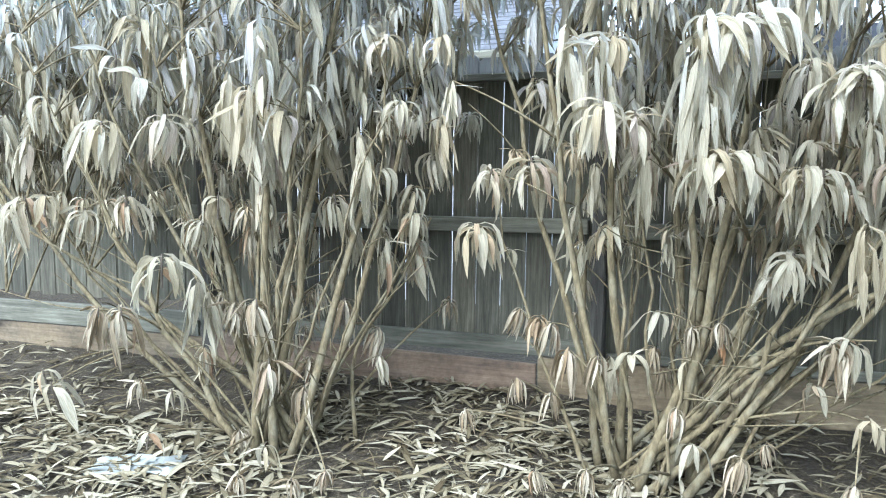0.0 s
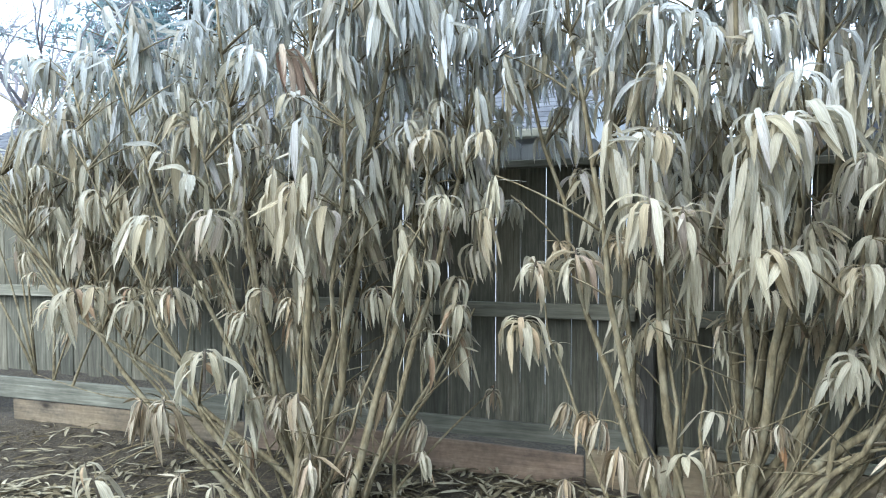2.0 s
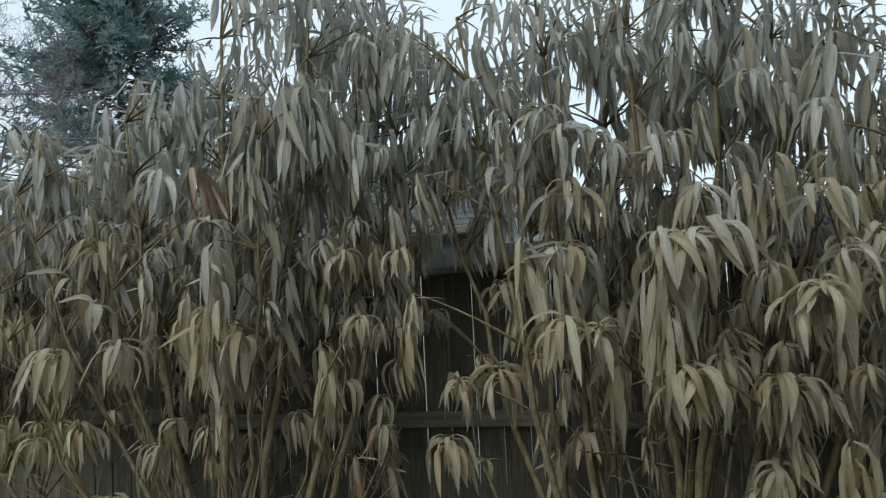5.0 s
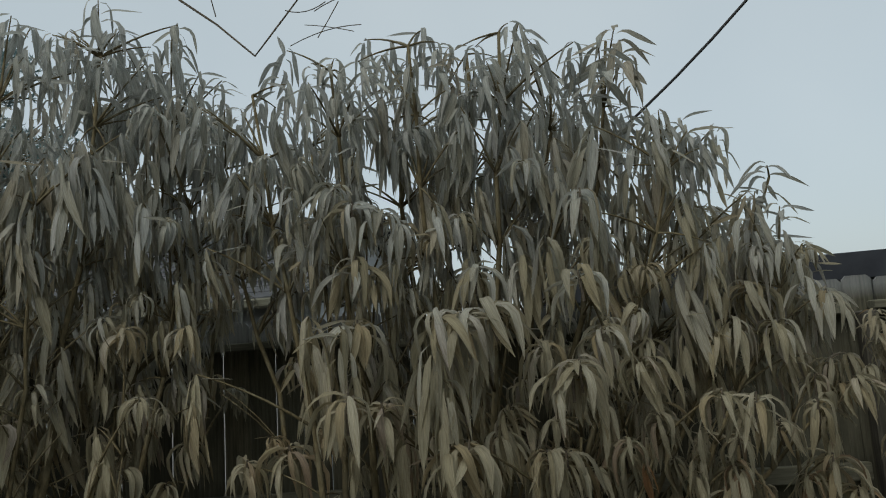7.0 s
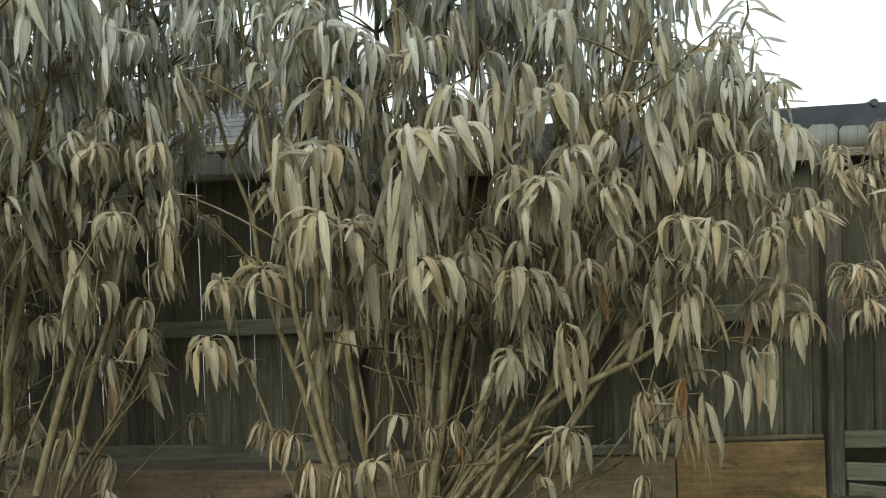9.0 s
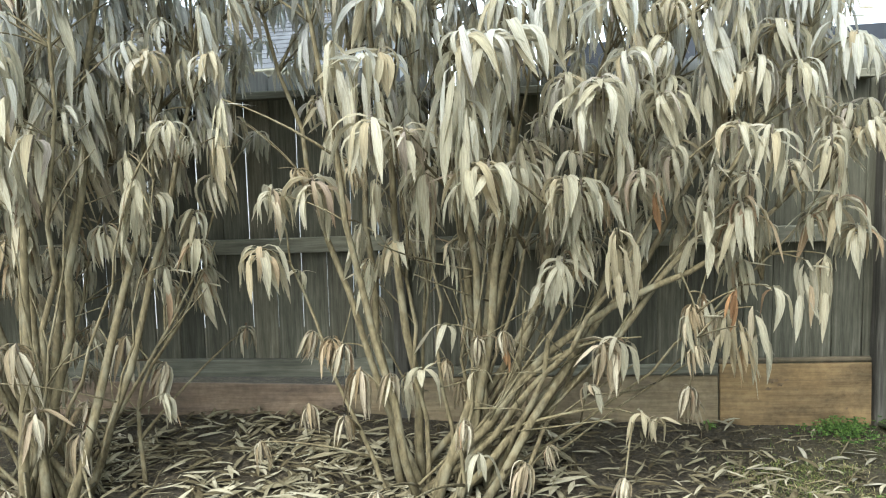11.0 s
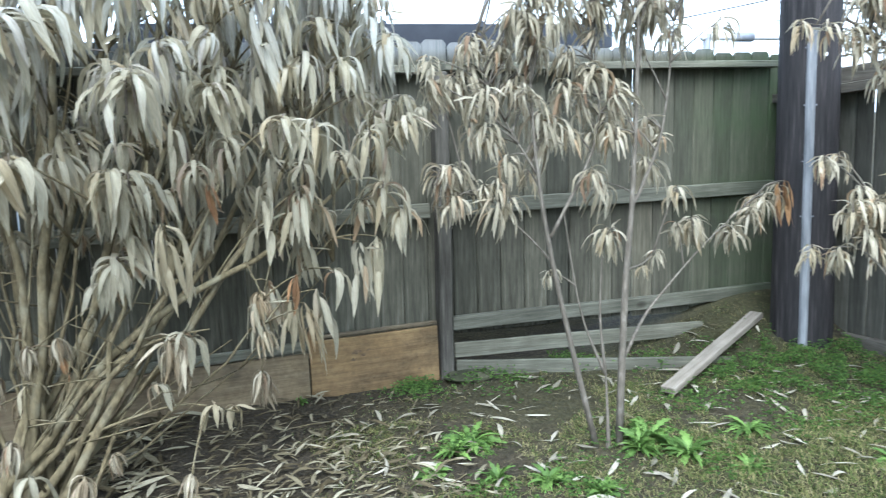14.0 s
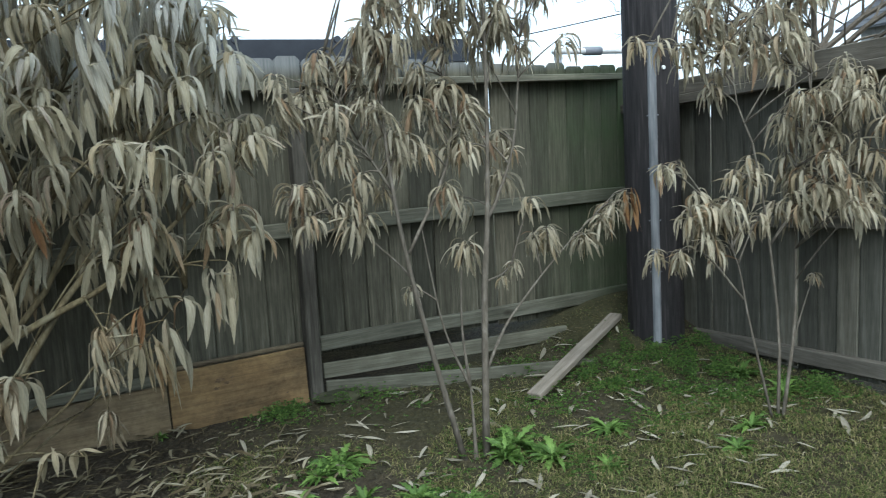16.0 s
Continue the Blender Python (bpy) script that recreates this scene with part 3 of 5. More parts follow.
loose_board("grey board leaning off the fence foot", (0.085, -0.05, 0.10), (1.6, -0.21, 0.075), 0.085, 0.022, M_RAIL)
loose_board("lower grey board half sunk in the soil", (0.085, -0.075, 0.005), (1.5, -0.6, -0.025), 0.088, 0.022, M_RAIL)
loose_board("bare grey plank lying up the soil bank to the pole", (0.94, -0.87, 0.035), (1.93, -0.345, 0.185), 0.078, 0.035, M_PLANK, radians(-90))

side_fence = thing("side_fence", "brown-grey picket side fence running from the pole", "fence", (2.35, -0.3, 0))
for y0, y1, z0, z1, x0 in ((-6.0, 0.15, 1.48, 1.535, 2.27), (-6.0, 0.15, 1.54, 1.63, 2.33), (-6.0, 0.15, 0.745, 0.805, 2.308), (-6.0, 0.15, 0.02, 0.10, 2.30)):
    bm = rail_mesh(x0, 2.349, y0, y1, z0, z1, M_RAIL_Y, along="y")
    for v in bm.verts:
        v.co.z += 0.06 * (-0.9 - v.co.y)
    bmesh.ops.transform(bm, matrix=Matrix.Translation((-2.35, 0.3, 0)), verts=bm.verts)
    part("rail", bm, M_RAIL_Y, side_fence)


# ---- utility pole ----
def build_pole():
    top = thing("utility_pole", "dark creosoted timber utility pole in the fence corner", "pole", (2.06, -0.50, 0))
    bm = bmesh.new()
    zs = [-0.4 + 0.35 * i for i in range(25)]
    rings = []
    for z in zs:
        r = 0.168 - 0.006 * z
        rings.append([bm.verts.new((r * (1 + 0.03 * noise.noise(Vector((3 * math.cos(a), 3 * math.sin(a), z * 0.4)))) * math.cos(a),
                                    r * (1 + 0.03 * noise.noise(Vector((3 * math.cos(a), 3 * math.sin(a), z * 0.4)))) * math.sin(a), z)) for a in (2 * math.pi * k / 28 for k in range(28))])
    for a, b in zip(rings, rings[1:]):
        for k in range(28):
            bm.faces.new((a[k], a[(k + 1) % 28], b[(k + 1) % 28], b[k]))
    bm.faces.new(rings[-1])
    part("shaft", bm, M_POLE, top, "", True)
    ang = math.atan2(-3.3, -2.75)
    bm = bmesh.new()
    prof = [(-0.034, 0.0), (-0.025, 0.002), (-0.022, 0.012), (-0.012, 0.02), (0.012, 0.02), (0.022, 0.012), (0.025, 0.002), (0.034, 0.0), (0.034, -0.012), (-0.034, -0.012)]
    z0, z1 = -0.05, 1.80
    low, high = [bm.verts.new((0.158 + d, s, z0)) for s, d in prof], [bm.verts.new((0.152 + d, s, z1)) for s, d in prof]
    for k in range(len(prof)):
        j = (k + 1) % len(prof)
        bm.faces.new((low[k], low[j], high[j], high[k]))
    bm.faces.new(high)
    bmesh.ops.transform(bm, matrix=Matrix.Rotation(ang, 4, "Z"), verts=bm.verts)
    guard = part("cable_guard", bm, M_ZINC, top, "galvanised steel cable guard strip")
    for k in range(6):
        for s in (-0.029, 0.029):
            bm = bmesh.new()
            bmesh.ops.create_icosphere(bm, subdivisions=1, radius=0.005, matrix=Matrix.Rotation(ang, 4, "Z") @ Matrix.Translation((0.158, s, 0.2 + 0.3 * k)))
            part("nail", bm, M_GREY, guard)
    bm = bmesh.new()
    bmesh.ops.create_cone(bm, cap_ends=True, segments=14, radius1=0.012, radius2=0.010, depth=0.008,
                          matrix=Matrix.Rotation(ang + 0.42, 4, "Z") @ Matrix.Translation((0.163, 0, 1.66)) @ Matrix.Rotation(radians(90), 4, "Y"))
    part("tag", bm, M_WHITE, top, "small white round tag")


build_pole()


def cable(label, a, b, sag, r=0.012):
    mid = (Vector(a) + Vector(b)) / 2 - Vector((0, 0, 2 * sag))
    bm = tube(bmesh.new(), bend(a, b, mid, 24), [r] * 24, 6)
    return tagged(mesh_object("overhead_cable", bm, M_CABLE, True), label, "cable")


cable("black overhead service cable from the pole to the outbuilding", (2.02, -0.36, 6.04), (-3.15, 2.3, 2.25), 1.02, 0.009)
cable("thin black overhead wire beyond the fence", (2.1, -0.33, 2.02), (-1.1, 9.0, 2.2), 0.15, 0.0035)


# ---- things beyond the fence ----
def shingle_roof(x0, x1, y0, z0, y1, z1, rows):
    """Stepped shingle courses over both slopes of a gable roof, one sheet."""
    prof = []
    for i in range(rows):
        a, b = i / rows, (i + 1) / rows
        prof += [(y0 + (y1 - y0) * a, z0 + (z1 - z0) * a + 0.008), (y0 + (y1 - y0) * b, z0 + (z1 - z0) * b)]
    prof = [(y0, z0 - 0.03)] + prof
    prof += [(2 * y1 - y, z) for y, z in reversed(prof[:-1])]
    bm = bmesh.new()
    left, right = [bm.verts.new((x0, y, z)) for y, z in prof], [bm.verts.new((x1, y, z)) for y, z in prof]
    for k in range(len(prof) - 1):
        bm.faces.new((left[k], right[k], right[k + 1], left[k + 1]))
    return bm


def build_house():
    h = thing("neighbour_garage", "low grey outbuilding with a shingle roof and pale gutter", "outbuilding", (-7.0, 4.6, 0))
    o = Vector((7.0, -4.6, 0))

    def put(name, bm, mat, label="", up=h):
        bmesh.ops.translate(bm, vec=o, verts=bm.verts)
        return part(name, bm, mat, up, label)

    bm = box(bmesh.new(), -11.5, -3.3, 2.4, 6.8, 0, 2.16)
    g = [bm.verts.new(v) for v in ((-3.3, 2.4, 2.16), (-3.3, 6.8, 2.16), (-3.3, 4.6, 3.2))]
    bm.faces.new(g)
    put("wall", bm, M_SIDING)
    put("roof", shingle_roof(-11.7, -3.1, 2.2, 2.2, 4.6, 3.3, 18), M_SHINGLE)
    put("gutter", box(bmesh.new(), -11.7, -3.1, 2.11, 2.205, 2.11, 2.19, 0.015), M_RAIL, "pale grey gutter")


build_house()


def build_shed():
    s = thing("neighbour_shed", "low dark shed with a ribbed black metal roof", "shed", (0.3, 1.6, 0))
    o = Vector((-0.3, -1.6, 0))
    bm = box(bmesh.new(), -1.4, 1.4, 0.7, 2.6, 0, 1.86)
    bmesh.ops.translate(bm, vec=o, verts=bm.verts)
    part("wall", bm, M_PICKET, s)
    bm = bmesh.new()
    p = [bm.verts.new(v) for v in ((-1.5, 0.58, 1.84), (1.48, 0.58, 1.84), (1.48, 2.7, 1.72), (-1.5, 2.7, 1.72), (-1.5, 0.58, 1.985), (1.48, 0.58, 1.985), (1.48, 2.7, 1.80), (-1.5, 2.7, 1.80))]
    for q in ((0, 1, 5, 4), (4, 5, 6, 7), (1, 2, 6, 5), (3, 0, 4, 7), (2, 3, 7, 6), (3, 2, 1, 0)):
        bm.faces.new([p[i] for i in q])
    bmesh.ops.translate(bm, vec=o, verts=bm.verts)
    roof = part("roof", bm, M_ROOFDARK, s)
    for k in range(5):
        x = -1.3 + 0.62 * k
        bm = tube(bmesh.new(), [Vector((x, 0.57, 1.985)) + o, Vector((x, 2.7, 1.80)) + o], [0.022, 0.022], 8)
        part("rib", bm, M_ROOFDARK, roof)


build_shed()


def build_pipe():
    p = thing("pipe", "white plastic pipe with a grey coupling above the fence", "pipe", (2.0, 0.35, 1.87))
    part("tube", tube(bmesh.new(), [(0.0, 0, 0), (0.95, 0.0, 0.0)], [0.021, 0.021], 12), M_WHITE, p, "", True)
    part("coupling", tube(bmesh.new(), [(0.26, 0, 0), (0.40, 0, 0)], [0.03, 0.03], 12), M_GREY, p, "grey coupling", True)
    part("elbow", tube(bmesh.new(), [(0.04, 0, 0.02), (0.04, 0, -1.86)], [0.024, 0.024], 12), M_GREY, p, "", True)


build_pipe()


def limb(bm, rng, a, d, length, r, depth, sides=5, droop=0.0, wander=0.35):
    """A limb that wanders and forks into ever finer ones. Returns the tips."""
    pts, p, n, tips = [Vector(a)], Vector(a), 6, []
    d = Vector(d).normalized()
    for i in range(n - 1):
        d = (d + Vector((rng.uniform(-wander, wander), rng.uniform(-wander, wander), rng.uniform(-wander, wander) * 0.7 - droop))).normalized()
        p = p + d * length / (n - 1)
        pts.append(p.copy())
    tube(bm, pts, [max(0.0025, r * (1 - 0.55 * i / (n - 1))) for i in range(n)], sides, False)
    if depth > 0:
        for k in range(rng.randint(2, 4)):
            i = rng.randint(2, n - 1)
            nd = (d + Vector((rng.uniform(-1, 1), rng.uniform(-1, 1), rng.uniform(-0.4, 0.7)))).normalized()
            tips += limb(bm, rng, pts[i], nd, length * rng.uniform(0.5, 0.75), r * 0.5, depth - 1, max(3, sides - 1), droop, wander)
    else:
        tips.append((p, d))
    return tips


def bare_tree(label, at, height, seed, lean=(0, 0), depth=4, r=0.14, mat=None):
    rng = random.Random(seed)
    t = thing("bare_tree", label, "tree", at)
    bm = bmesh.new()
    top = Vector((lean[0], lean[1], height * 0.45))
    tube(bm, bend((0, 0, -0.2), top, (0, 0, height * 0.3)), [r * (1 - 0.06 * i) for i in range(7)], 9)
    part("trunk", bm, M_TWIG, t, "", True)
    bm = bmesh.new()
    for k in range(9):
        a = 6.283 * k / 9 + rng.uniform(-0.4, 0.4)
        limb(bm, rng, top * rng.uniform(0.75, 1.0), (math.cos(a), math.sin(a), 0.9), height * 0.3, r * 0.45, depth, 5)
    part("crown", bm, mat or M_TWIG, t, "leafless tangle of thin branches")
    return t


bare_tree("leafless grey tree beyond the fence", (-17.6, 8.0, 0), 10.5, 4, (0.6, 0.2), 6, 0.1, M_FARTWIG)
bare_tree("leafless bushy tree beyond the side fence", (5.2, 0.6, 0), 4.2, 8, (0.1, 0.2), 4, 0.07)
bare_tree("leafless bushy tree beyond the corner", (6.8, 2.6, 0), 4.6, 9, (0.1, 0.2), 4, 0.07)


def overhanging_tree():
    """A bare tree behind the fence; one limb reaches out high and lets thin twigs droop."""
    t = thing("bare_tree", "leafless tree with thin twigs drooping over the yard", "tree", (-12.4, 1.2, 0))
    bm = tube(bmesh.new(), bend((0, 0, -0.2), (0.5, -0.3, 6.2), (0.1, 0, 3)), [0.09 - 0.007 * i for i in range(7)], 8)
    part("trunk", bm, M_TWIG, t, "", True)
    o = Vector((12.4, -1.2, 0))
    bm = bmesh.new()
    tube(bm, bend((0.5, -0.3, 6.2), Vector((-2.2, 0.4, 5.4)) + o, (5.0, -0.7, 7.3), 9), [0.055 - 0.005 * i for i in range(9)], 6)
    a, low, b = Vector((-3.46, 0.4, 3.92)), Vector((-3.0, 0.42, 3.50)), Vector((-2.71, 0.4, 3.81))
    tube(bm, [p + o for p in [Vector((-4.3, 0.4, 5.9)), Vector((-4.1, 0.4, 4.6)), a, (a + low) / 2 + Vector((0, 0, 0.02)), low, (low + b) / 2, b, Vector((-2.8, 0.4, 4.7)), Vector((-2.6, 0.4, 5.44))]], [0.010, 0.009, 0.008, 0.007, 0.007, 0.006, 0.006, 0.005, 0.005], 5)
    rng = random.Random(3)
    for k in range(9):
        s = b + Vector((rng.uniform(-0.15, 0.15), 0, rng.uniform(-0.3, 0.15)))
        e = s + Vector((rng.uniform(0.1, 0.5), rng.uniform(-0.1, 0.1), rng.uniform(-0.25, 0.2)))
        tube(bm, [p + o for p in bend(s, e, (s + e) / 2 + Vector((0, 0, rng.uniform(-0.08, 0.08))))], [0.003] * 7, 4)
    for k in range(16):
        s = Vector((rng.uniform(-4.6, -3.2), 0.4, 5.6 + rng.uniform(-0.3, 0.2)))
        e = s + Vector((rng.uniform(-0.5, 0.4), rng.uniform(-0.4, 0.4), -rng.uniform(0.6, 1.5)))
        tube(bm, [p + o for p in bend(s, e, (s + e) / 2 + Vector((rng.uniform(-0.3, 0.3), 0, 0)))], [0.004] * 7, 4)
    part("limb", bm, M_TWIG, t, "thin drooping bare twigs")


overhanging_tree()


def pine(label, at, height, spread, seed):
    rng = random.Random(seed)
    t = thing("pine_tree", label, "tree", at)
    bm = tube(bmesh.new(), bend((0, 0, -0.3), (0.3, 0, height), (0.1, 0.1, height / 2)), [0.28 - 0.04 * i for i in range(7)], 9)
    part("trunk", bm, M_TWIG, t, "", True)
    bm = bmesh.new()
    uvl = bm.loops.layers.uv.new("UVMap")
    wood_bm = bmesh.new()
    for k in range(250):
        z = height * rng.uniform(0.35, 1.0)
        reach = spread * (1 - 0.75 * max(0, z / height - 0.4) / 0.6) * rng.uniform(0.35, 1.0)
        a = rng.uniform(0, 6.283)
        s, e = Vector((0.25 * z / height, 0, z)), Vector((reach * math.cos(a), reach * math.sin(a), z + rng.uniform(-0.3, 0.9)))
        pts = bend(s, e, (s + e) / 2 - Vector((0, 0, 0.4)), 8)
        tube(wood_bm, pts, [0.05 - 0.005 * i for i in range(8)], 4)
        for p in pts[3:]:
            for j in range(4):
                c = p + Vector((rng.uniform(-0.4, 0.4), rng.uniform(-0.4, 0.4), rng.uniform(-0.25, 0.3)))
                for q in range(9):
                    d = Vector((rng.gauss(0, 1), rng.gauss(0, 1), rng.gauss(0.25, 0.8))).normalized() * rng.uniform(0.2, 0.36)
                    blade(bm, uvl, [c, c + d * 0.5, c + d], 0.065, Vector((rng.uniform(-1, 1), rng.uniform(-1, 1), 0.3)), 0.1)
    part("limbwork", wood_bm, M_TWIG, t)
    part("crown", bm, M_PINE, t, "blue-green needle tufts with gaps")


pine("tall blue-green pine tree far beyond the fence", (-20.4, 17.2, 0), 14.2, 7.4, 5)


def far_roof():
    h = thing("neighbour_house", "far house with a grey shingle roof beyond the side fence", "house", (14.3, -0.2, 0))
    part("wall", box(bmesh.new(), -4, 4, -11.6, 3.9, 0, 2.6), M_SIDING, h)
    bm = shingle_roof(-12.0, 4.2, -4.2, 2.55, 0.0, 4.6, 18)
    bmesh.ops.rotate(bm, cent=(0, 0, 0), matrix=Matrix.Rotation(radians(90), 3, "Z"), verts=bm.verts)
    part("roof", bm, M_SHINGLE, h)


far_roof()


# ---- shrubs ----
def stem_line(base, top, rng, bow=0.35, n=12, shake=0.022):
    base, top = Vector(base), Vector(top)
    flat = Vector((top.x - base.x, top.y - base.y, 0))
    via = base + flat * (0.5 + bow * 0.55) + Vector((0, 0, (top.z - base.z) * 0.45))
    pts = bend(base, top, via, n)
    shake = min(shake, 0.011 * (top - base).length)
    for i, p in enumerate(pts[1:-1], 1):
        p.x += rng.uniform(-shake, shake)
        p.y += rng.uniform(-shake, shake)
    return pts


def put_cluster(shrub, at, tip, size, rng, kind, pieces):
    if pieces and kind in SPLIT:
        twig, leaves = rng.choice(SPLIT[kind])
        ob = new("sprig", twig)
        for data in leaves:
            new("leaf", data).parent = ob
    else:
        ob = new("sprig", rng.choice(HABITS[kind])[0])
    ob.parent = shrub
    ob.matrix_basis = Matrix.Translation(Vector(tip) - at) @ Euler((rng.gauss(0, 0.14), rng.gauss(0, 0.14), rng.uniform(0, 6.283))).to_matrix().to_4x4() @ Matrix.Scale(size * 0.9, 4)
    if kind == "brown":
        tagged(ob, "dull brown dead leaves")
    if kind == "orange":
        tagged(ob, "orange-brown dead leaves")


def grow(shrub, at, stems, tips, rng, thick, bare=1.0):
    """Each tip gets a twig from the nearest stem below it; stem and twigs are one part."""
    meshes = [bmesh.new() for _ in stems]
    for (pts, r), bm in zip(stems, meshes):
        n = len(pts)
        tube(bm, [p - at for p in pts], [0.85 * r * (1 - 0.72 * (i / (n - 1)) ** 0.9) for i in range(n)], 7)
    used = collections.Counter()
    for tip in tips:
        p = Vector(tip[:3])
        best = None
        for k, (pts, r) in enumerate(stems):
            for i in range(1, len(pts)):
                d = p - pts[i]
                flat = math.hypot(d.x, d.y)
                cost = d.length + 1.1 * max(0, 0.7 * flat - d.z) + 0.05 * used[k, i]
                if best is None or cost < best[0]:
                    best = (cost, k, i)
        _, k, i = best
        used[k, i] += 1
        s = stems[k][0][i]
        gap = (p - s).length
        via = s + (p - s) * 0.5 + Vector((0, 0, 0.06 * gap + 0.008))
        end = p - Vector((0, 0, 0.005))
        tube(meshes[k], [q - at for q in bend(s, end, via, 6)], [min(thick, 0.004 + 0.006 * gap) * (1 - 0.12 * j) for j in range(6)], 5)
    for (pts, r), bm in zip(stems, meshes):
        for _ in range(int(2 * bare)):
            s = rng.choice(pts[2:8])
            out = Vector((rng.uniform(-1, 1), rng.uniform(-0.8, 0.5), rng.uniform(0.1, 1.0))).normalized()
            e = s + out * rng.uniform(0.15, 0.6)
            if e.z > 0.08 and e.y < -0.15:
                tube(bm, [q - at for q in bend(s, e, (s + e) / 2 + Vector((rng.uniform(-0.04, 0.04), 0, rng.uniform(-0.03, 0.05))), 5)], [0.004, 0.0035, 0.003, 0.0026, 0.002], 4)
    for bm in meshes:
        part("stem", bm, M_STEM if bare >= 1 else M_SAPBARK, shrub, "", True)
    rest = bmesh.new()
    for k, (x, y, z, size, kind) in enumerate(tips):
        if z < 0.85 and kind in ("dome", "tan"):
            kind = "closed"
        if kind == "small" and k >= 45:
            place = Matrix.Translation(Vector((x, y, z)) - at) @ Euler((rng.gauss(0, 0.16), rng.gauss(0, 0.16), rng.uniform(0, 6.283))).to_matrix().to_4x4() @ Matrix.Scale(size, 4)
            turned = rng.choice(HABITS["small"])[0].copy()
            turned.transform(place)
            rest.from_mesh(turned)
            bpy.data.meshes.remove(turned)
        else:
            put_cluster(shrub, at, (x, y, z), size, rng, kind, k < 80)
    if rest.verts:
        tagged(part("foliage", rest, M_TANLEAF, shrub), "many more small drooping tan leaves", kind="stuff")
    else:
        rest.free()


# tips of the outer twigs, by the habit of their leaves: across, away, up, size
LEFT_BROAD = [
    (-3.99, -1.27, 1.52, 1.5), (-3.85, -1.5, 0.94, 1.5), (-3.8, -1.2, 2.22, 1.5),
]
LEFT_DOME_A = [
    (-5.06, -1, 1.88, 1.5), (-4.97, -1, 1.81, 1.5), (-4.9, -1.03, 1.65, 1.5), (-4.27, -1.34, 1.49, 1.5), (-4.25, -1.08, 1.95, 1.5),
    (-3.43, -0.6, 1.8, 1.5), (-3.66, -0.7, 1.5, 0.97), (-3.15, -0.9, 1.27, 1.18), (-3.03, -0.61, 1.81, 1.18), (-2.97, -0.4, 1.85, 1.07),
    (-2.94, -0.75, 1.35, 1.28), (-3.02, -0.8, 1.19, 0.96), (-3, -0.85, 1.08, 1.18), (-3.35, -0.95, 1.16, 1.28), (-3.95, -1.1, 1.05, 1.1),
    (-4.91, -1.2, 1.15, 1.5), (-5.17, -1.1, 1.08, 1.46), (-4.64, -1.1, 1.09, 1.34), (-3.62, -1.19, 0.71, 1.43), (-3.76, -1.15, 0.68, 1.15),
    (-4.39, -1.31, 0.65, 1.33), (-4.26, -1.31, 0.66, 1.5), (-3.38, -0.82, 0.66, 1.5), (-3.82, -0.6, 0.68, 1.03),
]
LEFT_DOME_B = [
    (-3.47, -1, 0.42, 0.96), (-3.45, -1.1, 0.31, 1.27), (-4.19, -1.3, 0.33, 0.79), (-3.73, -1.2, 0.11, 1.01), (-3.46, -1.6, 0.1, 0.74),
    (-3, -0.4, 0.6, 0.86), (-5.13, -1, 2.11, 1.5), (-4.83, -0.8, 1.98, 1.46), (-3.07, -1.6, 0.17, 0.62), (-5.42, -1, 2.39, 1.5),
    (-5.25, -1, 2.35, 1.5), (-5.52, -0.9, 2.1, 1.35), (-4.94, -1, 2.35, 1.42), (-4.75, -1, 2.25, 1.18), (-4.03, -0.9, 2.54, 1.44),
    (-5.19, -0.9, 2.13, 1.5), (-4.51, -0.9, 2.21, 1.34), (-4.63, -0.8, 2.38, 1.2), (-3.33, -0.7, 2.14, 1.17), (-5.33, -1, 1.99, 1.5),
    (-2.81, -0.8, 2.35, 1.1),
]
LEFT_TAN = [
    (-3.12, -0.9, 1.52, 1.18), (-3.77, -1, 1.11, 1.01), (-4.39, -1.1, 1.15, 1.28), (-3.22, -0.8, 0.53, 1.26), (-3.56, -1.2, 0.45, 1.5),
    (-3.69, -1.6, 0.06, 0.77), (-3.22, -1.6, 0.12, 0.71),
]
LEFT_SPARSE = [
    (-4.39, -1.1, 1.81, 1.47), (-4.08, -1.3, 1.68, 1.5), (-3.41, -1.25, 1.51, 1.5), (-3.68, -0.7, 1.06, 0.64), (-3.86, -1.1, 1.16, 1.25),
    (-4.78, -1.2, 1.16, 1.15), (-4.66, -1.4, 0.36, 1.12), (-4.61, -1.4, 0.3, 1.5), (-4.01, -1.3, 0.3, 1.02), (-3.97, -1.5, 0.18, 0.9),
    (-3.4, -1.5, 0.19, 0.89), (-3.52, -1.3, 1.97, 1.17),
]
LEFT_BROWN = [
    (-3.63, -1.2, 2.2, 1.47),
]
LEFT_LIMP_A = [
    (-4.75, -1, 1.62, 1.19), (-5.08, -1, 1.46, 1.15), (-4.2, -1, 1.8, 1.3), (-4.23, -1, 1.91, 1.5), (-4.15, -0.9, 1.6, 1.28),
    (-3.45, -1.3, 1.78, 1.3), (-3.48, -1.3, 1.89, 1.5), (-3.54, -1.25, 1.52, 1.3), (-3.57, -1.25, 1.63, 1.5), (-3.48, -1.2, 1.45, 1.3),
    (-3.51, -1.2, 1.56, 1.5), (-3.74, -1.1, 1.59, 1.3), (-3.77, -1.1, 1.7, 1.5), (-3.28, -1.09, 1.77, 1.3), (-3.31, -1.09, 1.89, 1.5),
    (-3.32, -1, 1.59, 1.3), (-3.35, -1, 1.7, 1.5), (-3.46, -0.9, 1.51, 1.4), (-3.16, -1, 1.34, 1.3), (-3.19, -1, 1.45, 1.5),
    (-3.67, -1, 1.19, 1.3), (-3.7, -1, 1.3, 1.5), (-4.88, -1, 1.17, 1.01), (-4.12, -1, 1.06, 1.16),
]
